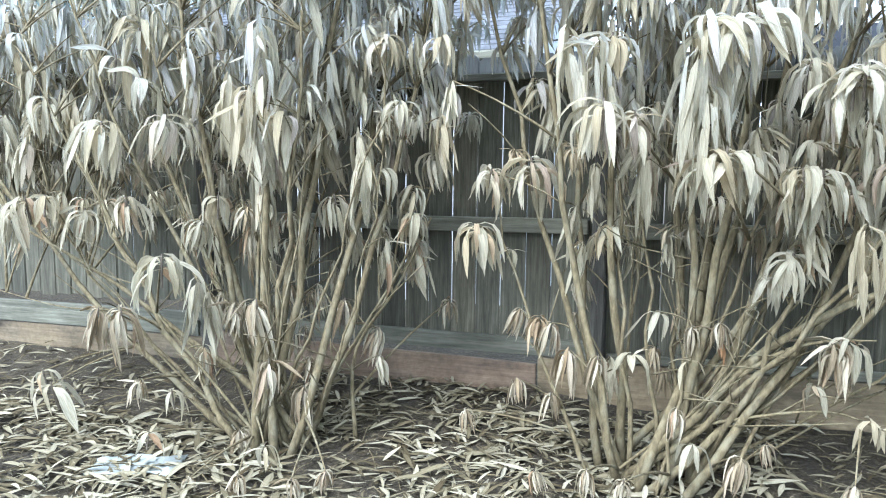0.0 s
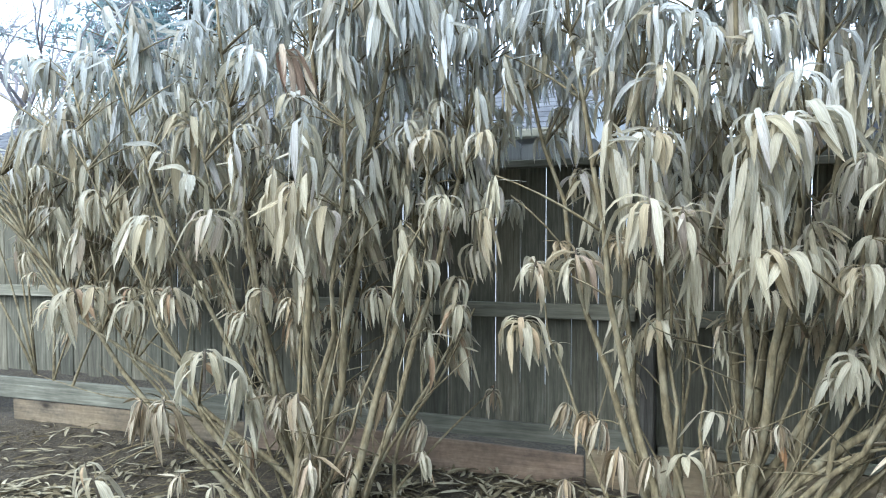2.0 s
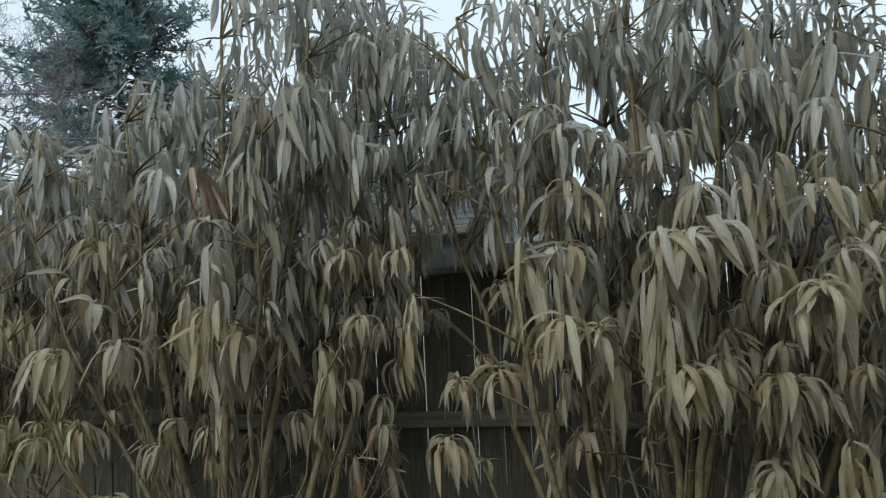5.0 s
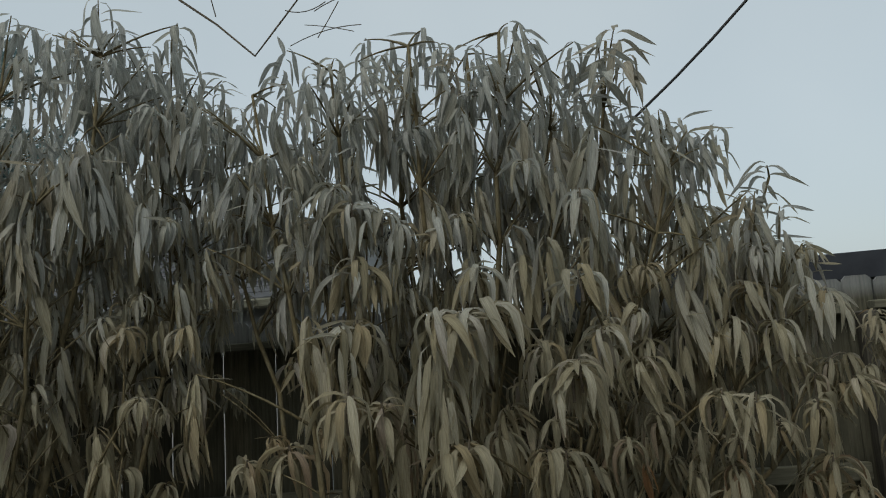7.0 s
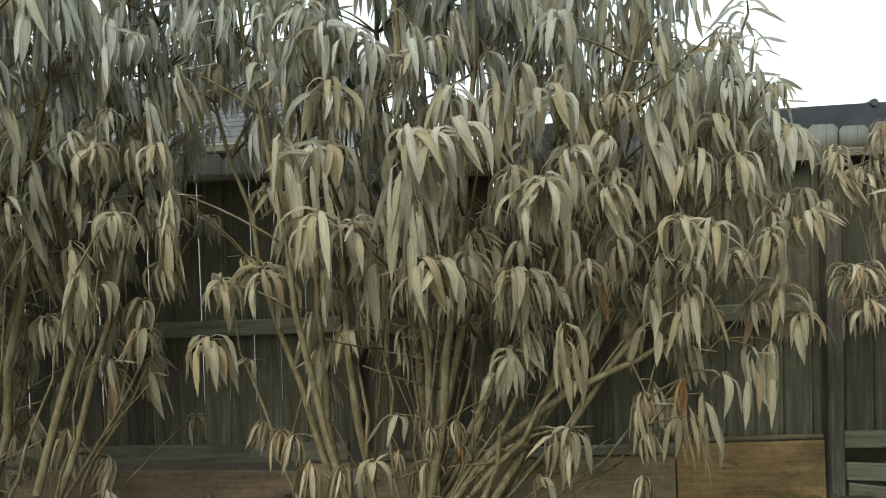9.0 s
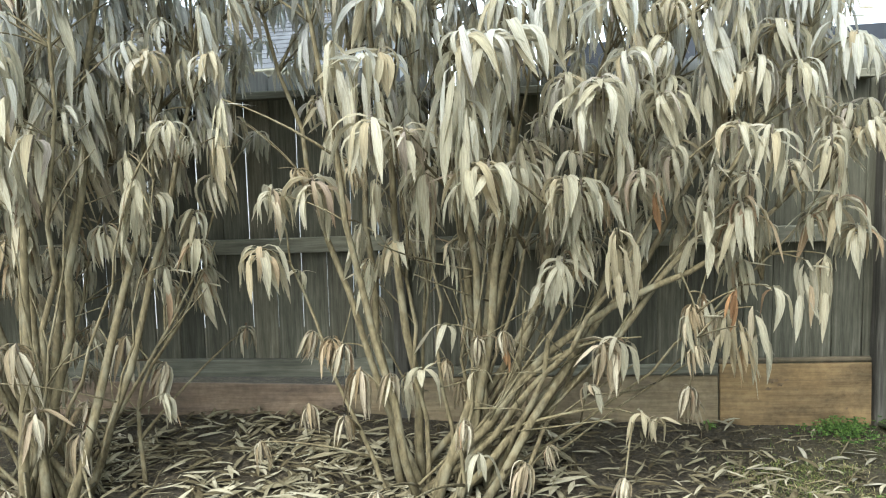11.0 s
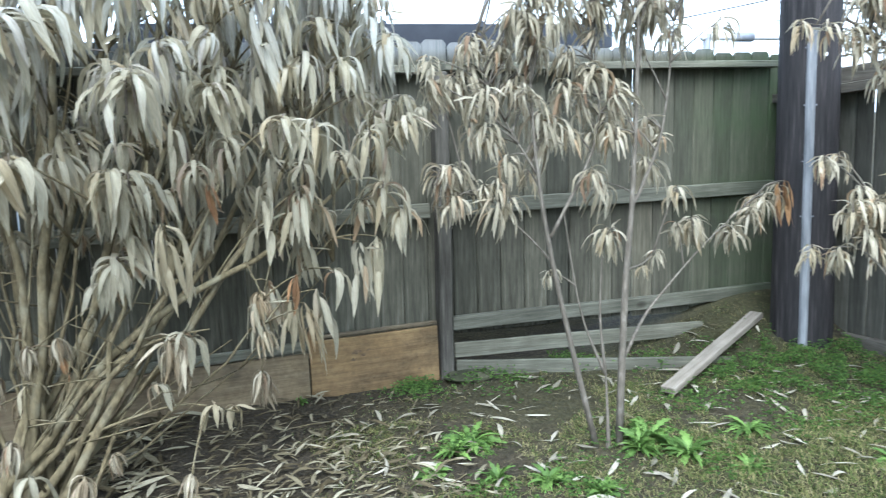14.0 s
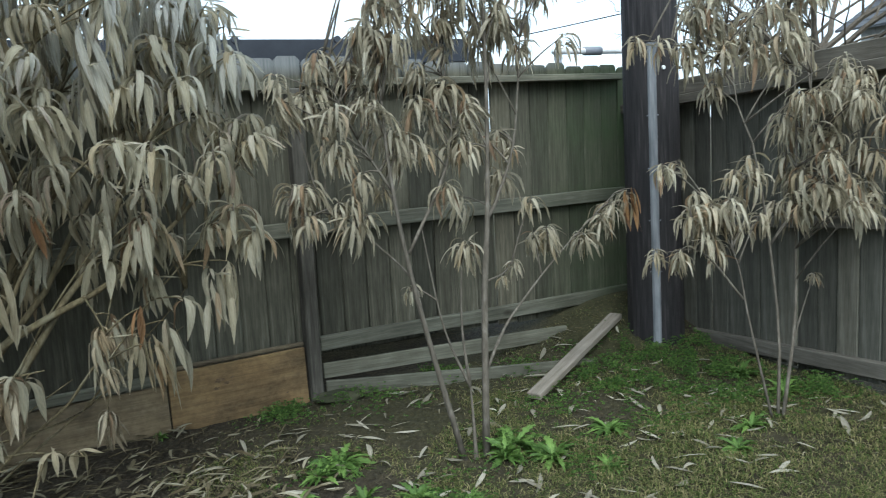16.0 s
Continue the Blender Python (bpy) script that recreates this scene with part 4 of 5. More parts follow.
LEFT_LIMP_B = [
    (-3.21, -0.7, 0.89, 1.01), (-3.04, -0.75, 0.93, 1.06), (-3.92, -1.2, 0.8, 1.25), (-3.86, -1.2, 0.74, 1.24), (-3.98, -1.1, 0.46, 1.05),
    (-4.76, -1, 2.11, 1.41), (-4.54, -1.1, 2.43, 1.3), (-4.57, -1.1, 2.54, 1.5), (-4.52, -1, 2.32, 1.3), (-4.55, -1, 2.43, 1.5),
    (-4.31, -0.9, 2.56, 1.3), (-4.34, -0.9, 2.67, 1.5), (-4.2, -0.9, 2.56, 1.49), (-3.87, -0.9, 2.52, 1.41), (-3.5, -1.2, 1.98, 1.35),
    (-3.37, -1.2, 2.25, 1.3), (-3.4, -1.2, 2.36, 1.5), (-3.33, -1.2, 2.13, 1.3), (-3.36, -1.2, 2.24, 1.5), (-3.15, -1.2, 2.4, 1.3),
    (-3.18, -1.2, 2.51, 1.5), (-3.05, -1.2, 2.38, 1.3), (-3.08, -1.2, 2.49, 1.5), (-3.01, -1.1, 2.42, 1.47),
]
LEFT_LIMP_C = [
    (-2.92, -1.1, 2.29, 1.29), (-4.41, -0.8, 2.3, 1.25), (-3.79, -1, 2.56, 1.3), (-3.82, -1, 2.67, 1.5), (-3.08, -0.9, 2.19, 1.31),
    (-4.21, -0.8, 2.69, 1.3), (-4.24, -0.8, 2.8, 1.5), (-3.42, -0.9, 2.23, 1.45), (-3.55, -0.8, 2.05, 1.34), (-3.99, -0.9, 2.08, 1.4),
    (-2.88, -0.9, 2.32, 1.39), (-3.31, -1.2, 2.37, 1.3), (-3.34, -1.2, 2.48, 1.5), (-3.3, -1.1, 2.41, 1.3), (-3.33, -1.1, 2.52, 1.5),
    (-3.08, -1.2, 2.43, 1.3), (-3.11, -1.2, 2.54, 1.5), (-3.04, -1.1, 2.43, 1.3), (-3.07, -1.1, 2.54, 1.5), (-2.93, -1, 2.37, 1.3),
    (-2.96, -1, 2.48, 1.5), (-2.89, -0.9, 2.68, 1.3), (-2.92, -0.9, 2.79, 1.5), (-3.05, -0.9, 2.7, 1.3),
]
LEFT_LIMP_D = [
    (-3.08, -0.9, 2.81, 1.5), (-3.25, -0.9, 2.81, 1.3), (-3.27, -0.9, 2.92, 1.5), (-2.83, -0.8, 2.66, 1.45),
]
LEFT_TOP = [
    (-5.05, -0.95, 2.5, 1.26), (-4.86, -1, 2.63, 1.43), (-5.24, -0.9, 2.82, 0.89), (-3.62, -0.9, 3.25, 1.29), (-3.53, -0.9, 3.18, 1.45),
    (-3.41, -0.9, 3.13, 1.5), (-3.15, -1, 3.21, 1.44), (-3.13, -0.9, 3.1, 1.28), (-3.15, -0.8, 3.08, 1.22), (-2.88, -0.9, 3.04, 1.15),
    (-2.9, -0.8, 3.15, 1.02), (-3.04, -0.8, 2.92, 1.35), (-2.81, -0.8, 2.91, 1.07), (-2.75, -0.7, 2.91, 1.01),
]
LEFT_UPPER = [
    (-3.22, -0.95, 2.2, 1.15, "limp"), (-2.98, -0.9, 2.12, 1.1, "limp"), (-3.36, -1.0, 1.96, 1.15, "limp"), (-3.1, -0.95, 1.92, 1.1, "dome"), (-2.86, -0.85, 2.3, 1.1, "limp"),
    (-3.3, -0.9, 2.42, 1.15, "limp"), (-2.84, -0.85, 2.04, 1.0, "limp"), (-3.5, -1.0, 2.15, 1.15, "limp"), (-3.65, -1.0, 1.95, 1.1, "dome"), (-3.46, -0.9, 1.8, 1.05, "dome"),
    (-3.05, -0.85, 2.45, 1.1, "limp"), (-3.62, -0.95, 2.35, 1.1, "limp"),
]
LEFT_TIPS = [*LEFT_UPPER, *((*t, "broad") for t in LEFT_BROAD),
             *((*t, "dome") for t in LEFT_DOME_A),
             *((*t, "dome") for t in LEFT_DOME_B),
             *((*t, "tan") for t in LEFT_TAN),
             *((*t, "sparse") for t in LEFT_SPARSE),
             *((*t, "brown") for t in LEFT_BROWN),
             *((*t, "limp") for t in LEFT_LIMP_A),
             *((*t, "limp") for t in LEFT_LIMP_B),
             *((*t, "limp") for t in LEFT_LIMP_C),
             *((*t, "limp") for t in LEFT_LIMP_D),
             *((*t, "top") for t in LEFT_TOP)]

RIGHT_BROAD_A = [
    (-2.48, -0.7, 1.65, 1.18), (-2.11, -1.1, 1.76, 1.5), (-2.11, -1.3, 1.51, 1.5), (-2.01, -1.25, 1.47, 1.21), (-1.78, -1.4, 1.76, 1.46),
    (-1.7, -1.4, 1.74, 1.27), (-1.63, -1.3, 1.77, 1.5), (-1.77, -1.39, 1.33, 1.32), (-1.71, -1.39, 1.34, 1.32), (-1.35, -1.5, 1.57, 1.17),
    (-2.13, -0.83, 1.05, 1.04), (-2.1, -1.1, 2.2, 1.2), (-1.99, -1.1, 2.16, 1.19), (-1.93, -1.1, 2.11, 1.18), (-1.28, -1.3, 2.12, 1.21),
    (-1.65, -1.2, 1.91, 1.12), (-1.32, -1.4, 1.84, 1.15), (-1.27, -1.4, 1.66, 1.03), (-1.37, -1.45, 1.55, 1.23), (-2.1, -1.1, 1.99, 1.45),
    (-2.35, -1, 2.08, 1.26), (-0.43, -0.95, 1.73, 1.3), (-0.9, -1.25, 1.43, 1), (-0.79, -1.23, 1.41, 1.34),
]
RIGHT_BROAD_B = [
    (-0.58, -1.15, 1.37, 1.07), (-0.81, -1, 1.14, 1.36), (-0.49, -0.95, 1.16, 1.42), (-0.42, -0.95, 1.05, 1.01), (-1.47, -1, 0.98, 1.07),
]
RIGHT_DOME_A = [
    (-2.67, -0.4, 1.86, 1.22), (-2.46, -0.5, 1.41, 0.66), (-1.97, -0.8, 1.53, 1.04), (-1.54, -1, 1.36, 1.04), (-1.45, -1.1, 1.63, 1.22),
    (-1.47, -1.2, 1.27, 1.17), (-1.41, -1.2, 1.26, 1.3), (-2.46, -0.9, 1.31, 1.5), (-2.62, -0.93, 1.27, 1.18), (-2.68, -0.95, 1.04, 1.33),
    (-1.48, -1.1, 0.97, 1.15), (-2.53, -0.8, 0.66, 0.81), (-2.28, -1, 0.55, 1.16), (-2.16, -1, 0.53, 0.94), (-1.81, -1, 0.67, 0.78),
    (-1.71, -1, 0.69, 0.64), (-2.47, -1.1, 0.44, 0.79), (-2.33, -1.1, 0.39, 0.86), (-1.85, -1.2, 0.41, 0.71), (-2.33, -1.4, 0.19, 0.67),
    (-2.14, -1.4, 0.22, 0.72), (-2.72, -1, 0.25, 0.74), (-2, -1.5, 0.24, 0.63), (-1.55, -1.2, 0.31, 0.55),
]
RIGHT_DOME_B = [
    (-1.3, -1.4, 0.28, 0.65), (-2.59, -0.9, 2.22, 1.19), (-1.92, -1, 1.87, 0.81), (-0.71, -1, 1.78, 1.24), (-0.39, -1, 1.42, 0.86),
    (-1.06, -1, 1.38, 0.95), (-1.59, -1, 1.41, 0.87), (-1.63, -1.1, 1.34, 1.1), (-1.45, -1.1, 1.19, 1.17), (-0.83, -1, 1.16, 0.83),
    (-0.52, -0.9, 1.9, 1.17), (-0.42, -0.8, 1.92, 0.68), (-0.85, -1, 1.09, 1.15), (-1.31, -1.05, 0.66, 1.41), (-1.02, -1, 0.42, 0.78),
    (-1.4, -1, 1.1, 0.8), (-0.43, -0.9, 1.49, 0.87), (-0.37, -0.9, 1.5, 0.91), (-0.31, -0.9, 1.45, 0.81), (-0.41, -0.9, 1.4, 0.87),
    (-0.51, -0.95, 1.44, 0.88), (-1.2, -1, 1.24, 1.06), (-1.11, -1, 1.27, 0.93), (-1.31, -1.1, 1.19, 0.89),
]
RIGHT_DOME_C = [
    (-1.02, -0.9, 1.18, 0.83), (-0.81, -1, 1.26, 0.95), (-0.67, -1, 1.29, 0.96), (-0.58, -0.95, 1.1, 0.78),
]
RIGHT_TAN = [
    (-2.54, -0.85, 1.35, 0.75), (-2.42, -0.9, 0.65, 0.9), (-2.37, -0.9, 0.63, 1.05), (-1.63, -1.3, 0.29, 0.8), (-1.34, -1.1, 0.66, 1.25),
    (-1.61, -1.2, 1.76, 0.99),
]
RIGHT_SPARSE = [
    (-1.42, -1, 1.36, 0.76), (-2.57, -0.8, 0.92, 0.69), (-1.54, -1.1, 0.89, 0.88), (-2.03, -1, 0.55, 1.01), (-1.93, -0.98, 0.72, 1.02),
    (-1.81, -1, 0.54, 0.72), (-1.79, -1.3, 0.32, 1), (-1.29, -1.1, 0.68, 0.9), (-1.4, -1.1, 0.51, 0.77), (-1.21, -1.1, 0.4, 0.78),
    (-1.59, -1, 0.75, 0.39), (-1.43, -1.1, 1.36, 0.84), (-0.96, -1, 1.02, 1.08), (-1.26, -1.05, 0.65, 0.94), (-0.71, -0.95, 0.83, 1.13),
    (-1.14, -1, 0.35, 0.74), (-1.53, -1, 0.86, 0.81), (-1.25, -1, 0.83, 0.54),
]
RIGHT_ORANGE = [
    (-1.71, -1, 0.64, 0.6), (-1.16, -1.22, 1.21, 0.8), (-0.88, -1.1, 0.85, 0.78),
]
RIGHT_PERKY = [
    (-1.08, -1.1, 2.74, 1.25), (-1.14, -1.1, 2.68, 1.17), (-0.52, -0.8, 2.24, 1.14),
]
RIGHT_LIMP_A = [
    (-2.43, -0.9, 1.92, 1.19), (-2.4, -0.7, 1.62, 1.25), (-2.26, -1.2, 1.79, 1.46), (-2.12, -1.2, 1.64, 1.3), (-2.15, -1.2, 1.75, 1.5),
    (-2.04, -0.9, 1.63, 1.37), (-1.98, -1, 1.31, 1.32), (-1.77, -1.4, 1.54, 1.3), (-1.8, -1.4, 1.65, 1.5), (-1.66, -1.1, 1.65, 1.21),
    (-1.81, -1.2, 1.46, 1.42), (-1.61, -1.1, 1.41, 1.2), (-1.37, -1.2, 1.55, 0.98), (-1.44, -1.1, 1.1, 0.81), (-1.31, -1.4, 1.11, 1.34),
    (-1.23, -1.2, 2.06, 1), (-1.77, -1.3, 1.75, 1.25), (-1.5, -1.1, 1.27, 0.91), (-0.97, -1, 1.18, 0.82), (-1.08, -1, 1.7, 1.08),
    (-0.94, -1, 1.85, 1.49), (-0.78, -0.95, 2.01, 1.4), (-1.07, -1, 2.25, 1.5), (-0.96, -0.95, 2.25, 1.4),
]
RIGHT_LIMP_B = [
    (-1.42, -1, 2.36, 1.3), (-1.45, -1, 2.47, 1.5), (-1.58, -0.9, 2.33, 1.5), (-1.33, -1, 2.39, 1.24), (-1.19, -1.1, 2.39, 1.47),
    (-1.79, -0.9, 2.48, 1.43), (-1.96, -0.9, 2.56, 1.3), (-1.99, -0.9, 2.67, 1.5), (-2.21, -0.8, 2.56, 1.5), (-2.39, -0.8, 2.46, 1.37),
    (-2.44, -0.9, 2.68, 1.5), (-2.63, -0.8, 2.61, 1.42), (-1.49, -1, 1.97, 1.3), (-1.52, -1, 2.08, 1.5), (-1.4, -1.1, 2.01, 1.42),
    (-1.86, -0.9, 2.3, 1.41), (-0.71, -0.9, 1.96, 1.29), (-0.88, -0.9, 1.66, 1.27), (-2.3, -0.9, 2.02, 1.14), (-0.53, -0.95, 0.95, 1.21),
    (-0.6, -0.95, 0.93, 1.14), (-1.03, -1, 0.76, 0.96), (-0.97, -1, 0.82, 1.02), (-0.89, -1, 0.76, 1.03),
]
RIGHT_LIMP_C = [
    (-0.84, -0.95, 0.71, 1.06), (-0.78, -0.95, 0.76, 1.27), (-0.93, -1, 1.3, 1.07),
]
RIGHT_TOP = [
    (-2.55, -0.8, 2.77, 0.95), (-2.38, -0.9, 2.92, 1.24), (-2.28, -0.9, 2.85, 0.99), (-2.18, -0.9, 2.86, 1.14), (-2.05, -0.9, 2.92, 0.91),
    (-1.94, -0.9, 2.89, 0.9), (-1.81, -0.9, 2.93, 1.05), (-1.74, -0.8, 2.83, 0.91), (-1.6, -0.9, 2.83, 0.89), (-1.46, -0.9, 2.91, 1.04),
    (-1.39, -0.8, 2.88, 1.07), (-1.22, -1, 2.6, 1.12), (-1.03, -1, 2.68, 0.86), (-0.92, -0.9, 2.48, 1.02), (-0.84, -0.9, 2.43, 1.02),
    (-0.72, -0.9, 2.39, 0.85), (-0.78, -0.9, 2.36, 0.87), (-0.58, -0.8, 2.14, 0.9), (-0.64, -0.8, 2.14, 0.9),
]
RIGHT_FLANK = [
    (-1.16, -1, 1.75, 1.3, "limp"), (-1.12, -1.1, 1.55, 1.24, "dome"), (-1.02, -0.9, 1.86, 1.3, "dome"), (-0.94, -1, 1.71, 1.3, "limp"),
    (-0.82, -0.9, 1.82, 1.3, "limp"), (-0.78, -1, 1.66, 1.16, "dome"), (-0.67, -0.9, 1.78, 1.3, "limp"), (-0.56, -0.85, 1.76, 1.3, "dome"),
    (-0.48, -0.85, 1.68, 1.09, "limp"), (-0.42, -0.8, 1.85, 0.82, "top"), (-0.49, -0.95, 1.33, 1.05, "limp"), (-1.09, -1.1, 1.36, 1.04, "dome"),
    (-1.2, -1.15, 1.29, 1.03, "dome"), (-0.66, -0.85, 1.56, 1.15, "limp"), (-0.89, -0.85, 1.61, 1.29, "limp"), (-1.01, -0.9, 1.53, 1.26, "limp"),
    (-0.57, -0.9, 1.51, 0.99, "dome"), (-0.71, -0.85, 1.87, 1.16, "dome"), (-0.57, -0.8, 1.9, 1.19, "top"), (-1.08, -0.8, 1.82, 1.3, "limp"),
    (-1.01, -1, 0.78, 0.85, "closed"), (-1.0, -1.02, 0.63, 0.72, "closed"), (-1.02, -1, 0.47, 0.72, "closed"), (-0.93, -0.98, 0.74, 0.7, "closed"),
]
RIGHT_TIPS = [*((*t, "broad") for t in RIGHT_BROAD_A),
             *((*t, "broad") for t in RIGHT_BROAD_B),
             *((*t, "dome") for t in RIGHT_DOME_A),
             *((*t, "dome") for t in RIGHT_DOME_B),
             *((*t, "dome") for t in RIGHT_DOME_C),
             *((*t, "tan") for t in RIGHT_TAN),
             *((*t, "sparse") for t in RIGHT_SPARSE),
             *((*t, "orange") for t in RIGHT_ORANGE),
             *((*t, "perky") for t in RIGHT_PERKY), *RIGHT_FLANK,
             *((*t, "limp") for t in RIGHT_LIMP_A),
             *((*t, "limp") for t in RIGHT_LIMP_B),
             *((*t, "limp") for t in RIGHT_LIMP_C),
             *((*t, "top") for t in RIGHT_TOP)]

FRONT_SAPLING = [
    (0.23, -0.9, 1.66, 1), (0.04, -0.9, 1.71, 1), (-0.1, -0.9, 1.61, 0.9), (0.37, -0.9, 1.65, 1),
    (-0.26, -1, 1.21, 0.9), (-0.04, -1, 1.32, 0.8), (-0.08, -1, 1.13, 0.9), (0.04, -1, 1.07, 0.8),
    (0.32, -1, 1.34, 0.9), (0.18, -1, 1.29, 0.8), (0.54, -1, 1.45, 0.9), (0.48, -1.1, 1.33, 1),
    (0.76, -1, 1.3, 0.8), (0.85, -1, 1.06, 0.9), (0.93, -1, 0.91, 1), (0.43, -1.1, 0.92, 0.95),
    (0.21, -1, 0.74, 0.6), (1.2, -0.9, 0.84, 0.9), (1.38, -0.9, 0.97, 1), (1.51, -0.9, 1.02, 1),
    (0.68, -1, 0.72, 0.5), (0.12, -0.9, 1.58, 1), (0.12, -1, 1.18, 0.8), (0.44, -1, 1.86, 1),
    (0.64, -1, 1.86, 1),
]
FRONT_SIDE = [
    (1.36, -1.4, 1.19, 0.9), (1.47, -1.5, 0.99, 1.1), (1.61, -1.5, 1.13, 0.9), (1.36, -1.4, 0.78, 0.8),
    (1.49, -1.5, 0.8, 0.9), (1.95, -1.5, 1.19, 1), (2.03, -1.5, 1.38, 1), (1.94, -1.6, 1.11, 1),
    (2.15, -1.7, 1.17, 1.1), (2.16, -1.8, 1.18, 1), (2.07, -1.8, 1.44, 1), (1.59, -1.3, 1.73, 1),
    (2.07, -1.4, 1.76, 1.1), (1.84, -1.4, 1.79, 1), (2.16, -1.5, 0.58, 0.5), (2.1, -1.6, 1.02, 0.9),
    (2.17, -1.8, 0.99, 0.9),
]

SIDE_TOP = [(1.16, -1.38, 1.73, 0.9), (1.3, -1.38, 1.72, 0.9), (1.42, -1.38, 1.7, 0.9), (1.54, -1.38, 1.66, 0.9), (1.64, -1.38, 1.59, 0.9), (1.61, -1.38, 1.51, 0.9), (2.04, -1.38, 1.67, 0.9), (2.24, -1.38, 1.66, 0.9), (1.7, -1.38, 1.79, 0.9), (1.83, -1.38, 1.74, 0.9)]

CROWN = ((-6.2, 2.0), (-5.4, 2.3), (-4.75, 2.42), (-4.45, 2.45), (-4.15, 2.6), (-3.85, 2.82), (-3.6, 3.0), (-3.4, 3.15), (-3.2, 3.2), (-3.05, 3.1), (-2.75, 2.78), (-2.45, 2.74), (-1.95, 2.86), (-1.5, 2.9), (-1.1, 2.72), (-0.86, 2.35), (-0.62, 2.12), (-0.42, 1.85), (-0.25, 1.3))


def crown_height(x):
    return float(np.interp(x, [c[0] for c in CROWN], [c[1] for c in CROWN]))


def flowing(pts, n=12):
    """A smooth line through a few points."""
    pts = [Vector(p) for p in pts]
    run = [pts[0] * 2 - pts[1]] + pts + [pts[-1] * 2 - pts[-2]]
    out = []
    for k in range(n):
        u = k / (n - 1) * (len(pts) - 1)
        i = min(int(u), len(pts) - 2)
        t = u - i
        a, b, c, d = run[i:i + 4]
        out.append(0.5 * (2 * b + (c - a) * t + (2 * a - 5 * b + 4 * c - d) * t * t + (3 * b - a - 3 * c + d) * t ** 3))
    return out


def fill_tips(x0, x1, count, seed, fixed):
    """Twig tips through the inner body of a shrub: dense above head height, none near the ground, open where a pocket shows the fence."""
    rng, tips = random.Random(seed), []
    taken = [Vector((t[0], t[1] * 0.6, t[2])) for t in fixed]
    tries = 0
    while len(tips) < count and tries < 60000:
        tries += 1
        x, z = rng.uniform(x0, x1), rng.uniform(1.3, 3.2)
        top = crown_height(x)
        y = -0.72 + rng.uniform(-0.4, 0.42)
        keep = 0.8 if z > 2.45 else 1.0 if z > 1.8 else 0.6 if z > 1.55 else 0.22
        if z > top or rng.random() > keep:
            continue
        pocket = x + 0.31 * y
        if -3.0 < pocket < -2.44 and z < 1.95 or -1.66 < x < -1.4 and z < 1.85 or x > -0.6 and z < 1.5:
            continue
        p = Vector((x, y * 0.6, z))
        if any((p - q).length < 0.07 for q in taken):
            continue
        taken.append(p)
        tips.append((x, y, z, rng.uniform(0.75, 1.1), "top" if z > top - 0.2 else "limp" if rng.random() < 0.6 and not (-3.0 < pocket < -2.44 and z < 2.15) else "dome"))
    return tips


def low_tips(x0, x1, z0, z1, count, seed, fixed):
    """Small whorls among the stems, below the main foliage."""
    rng, tips = random.Random(seed), []
    taken = [Vector(t[:3]) for t in fixed]
    for _ in range(40 * count):
        p = Vector((rng.uniform(x0, x1), rng.uniform(-1.0, -0.4), rng.uniform(z0, z1)))
        if len(tips) < count and all((p - q).length > 0.11 for q in taken):
            taken.append(p)
            tips.append((*p, rng.uniform(0.6, 1.0), rng.choice(("dome", "limp", "tan", "limp"))))
    return tips


def shrub_stems(base, tops, radius, seed):
    rng, stems = random.Random(seed), []
    thin = [(x + rng.uniform(-0.25, 0.25), y + rng.uniform(-0.2, 0.2), z * rng.uniform(0.45, 0.9), r * 0.6) for x, y, z, r in tops if z > 1.9 and abs(x + 2.6) > 0.3]
    thin += [(base[0] + (x - base[0]) * rng.uniform(0.5, 1.0), y + rng.uniform(-0.25, 0.2), z * rng.uniform(0.35, 0.7), r * 0.45) for x, y, z, r in tops[::2] if z > 1.9 and abs(x + 2.6) > 0.3]
    for x, y, z, r in tops + thin:
        b = (base[0] + rng.uniform(-radius, radius), base[1] + rng.uniform(-radius, radius) * 0.7, -0.05)
        stems.append((stem_line(b, (x, y, z), rng), r * (1.35 if r > 0.0145 else 1.1)))
    return stems


def scatter(rng, boxes):
    out = []
    for x0, x1, y0, y1, z0, z1, n in boxes:
        out += [(rng.uniform(x0, x1), rng.uniform(y0, y1), rng.uniform(z0, z1), rng.uniform(0.75, 1.1), "small") for _ in range(n)]
    return out


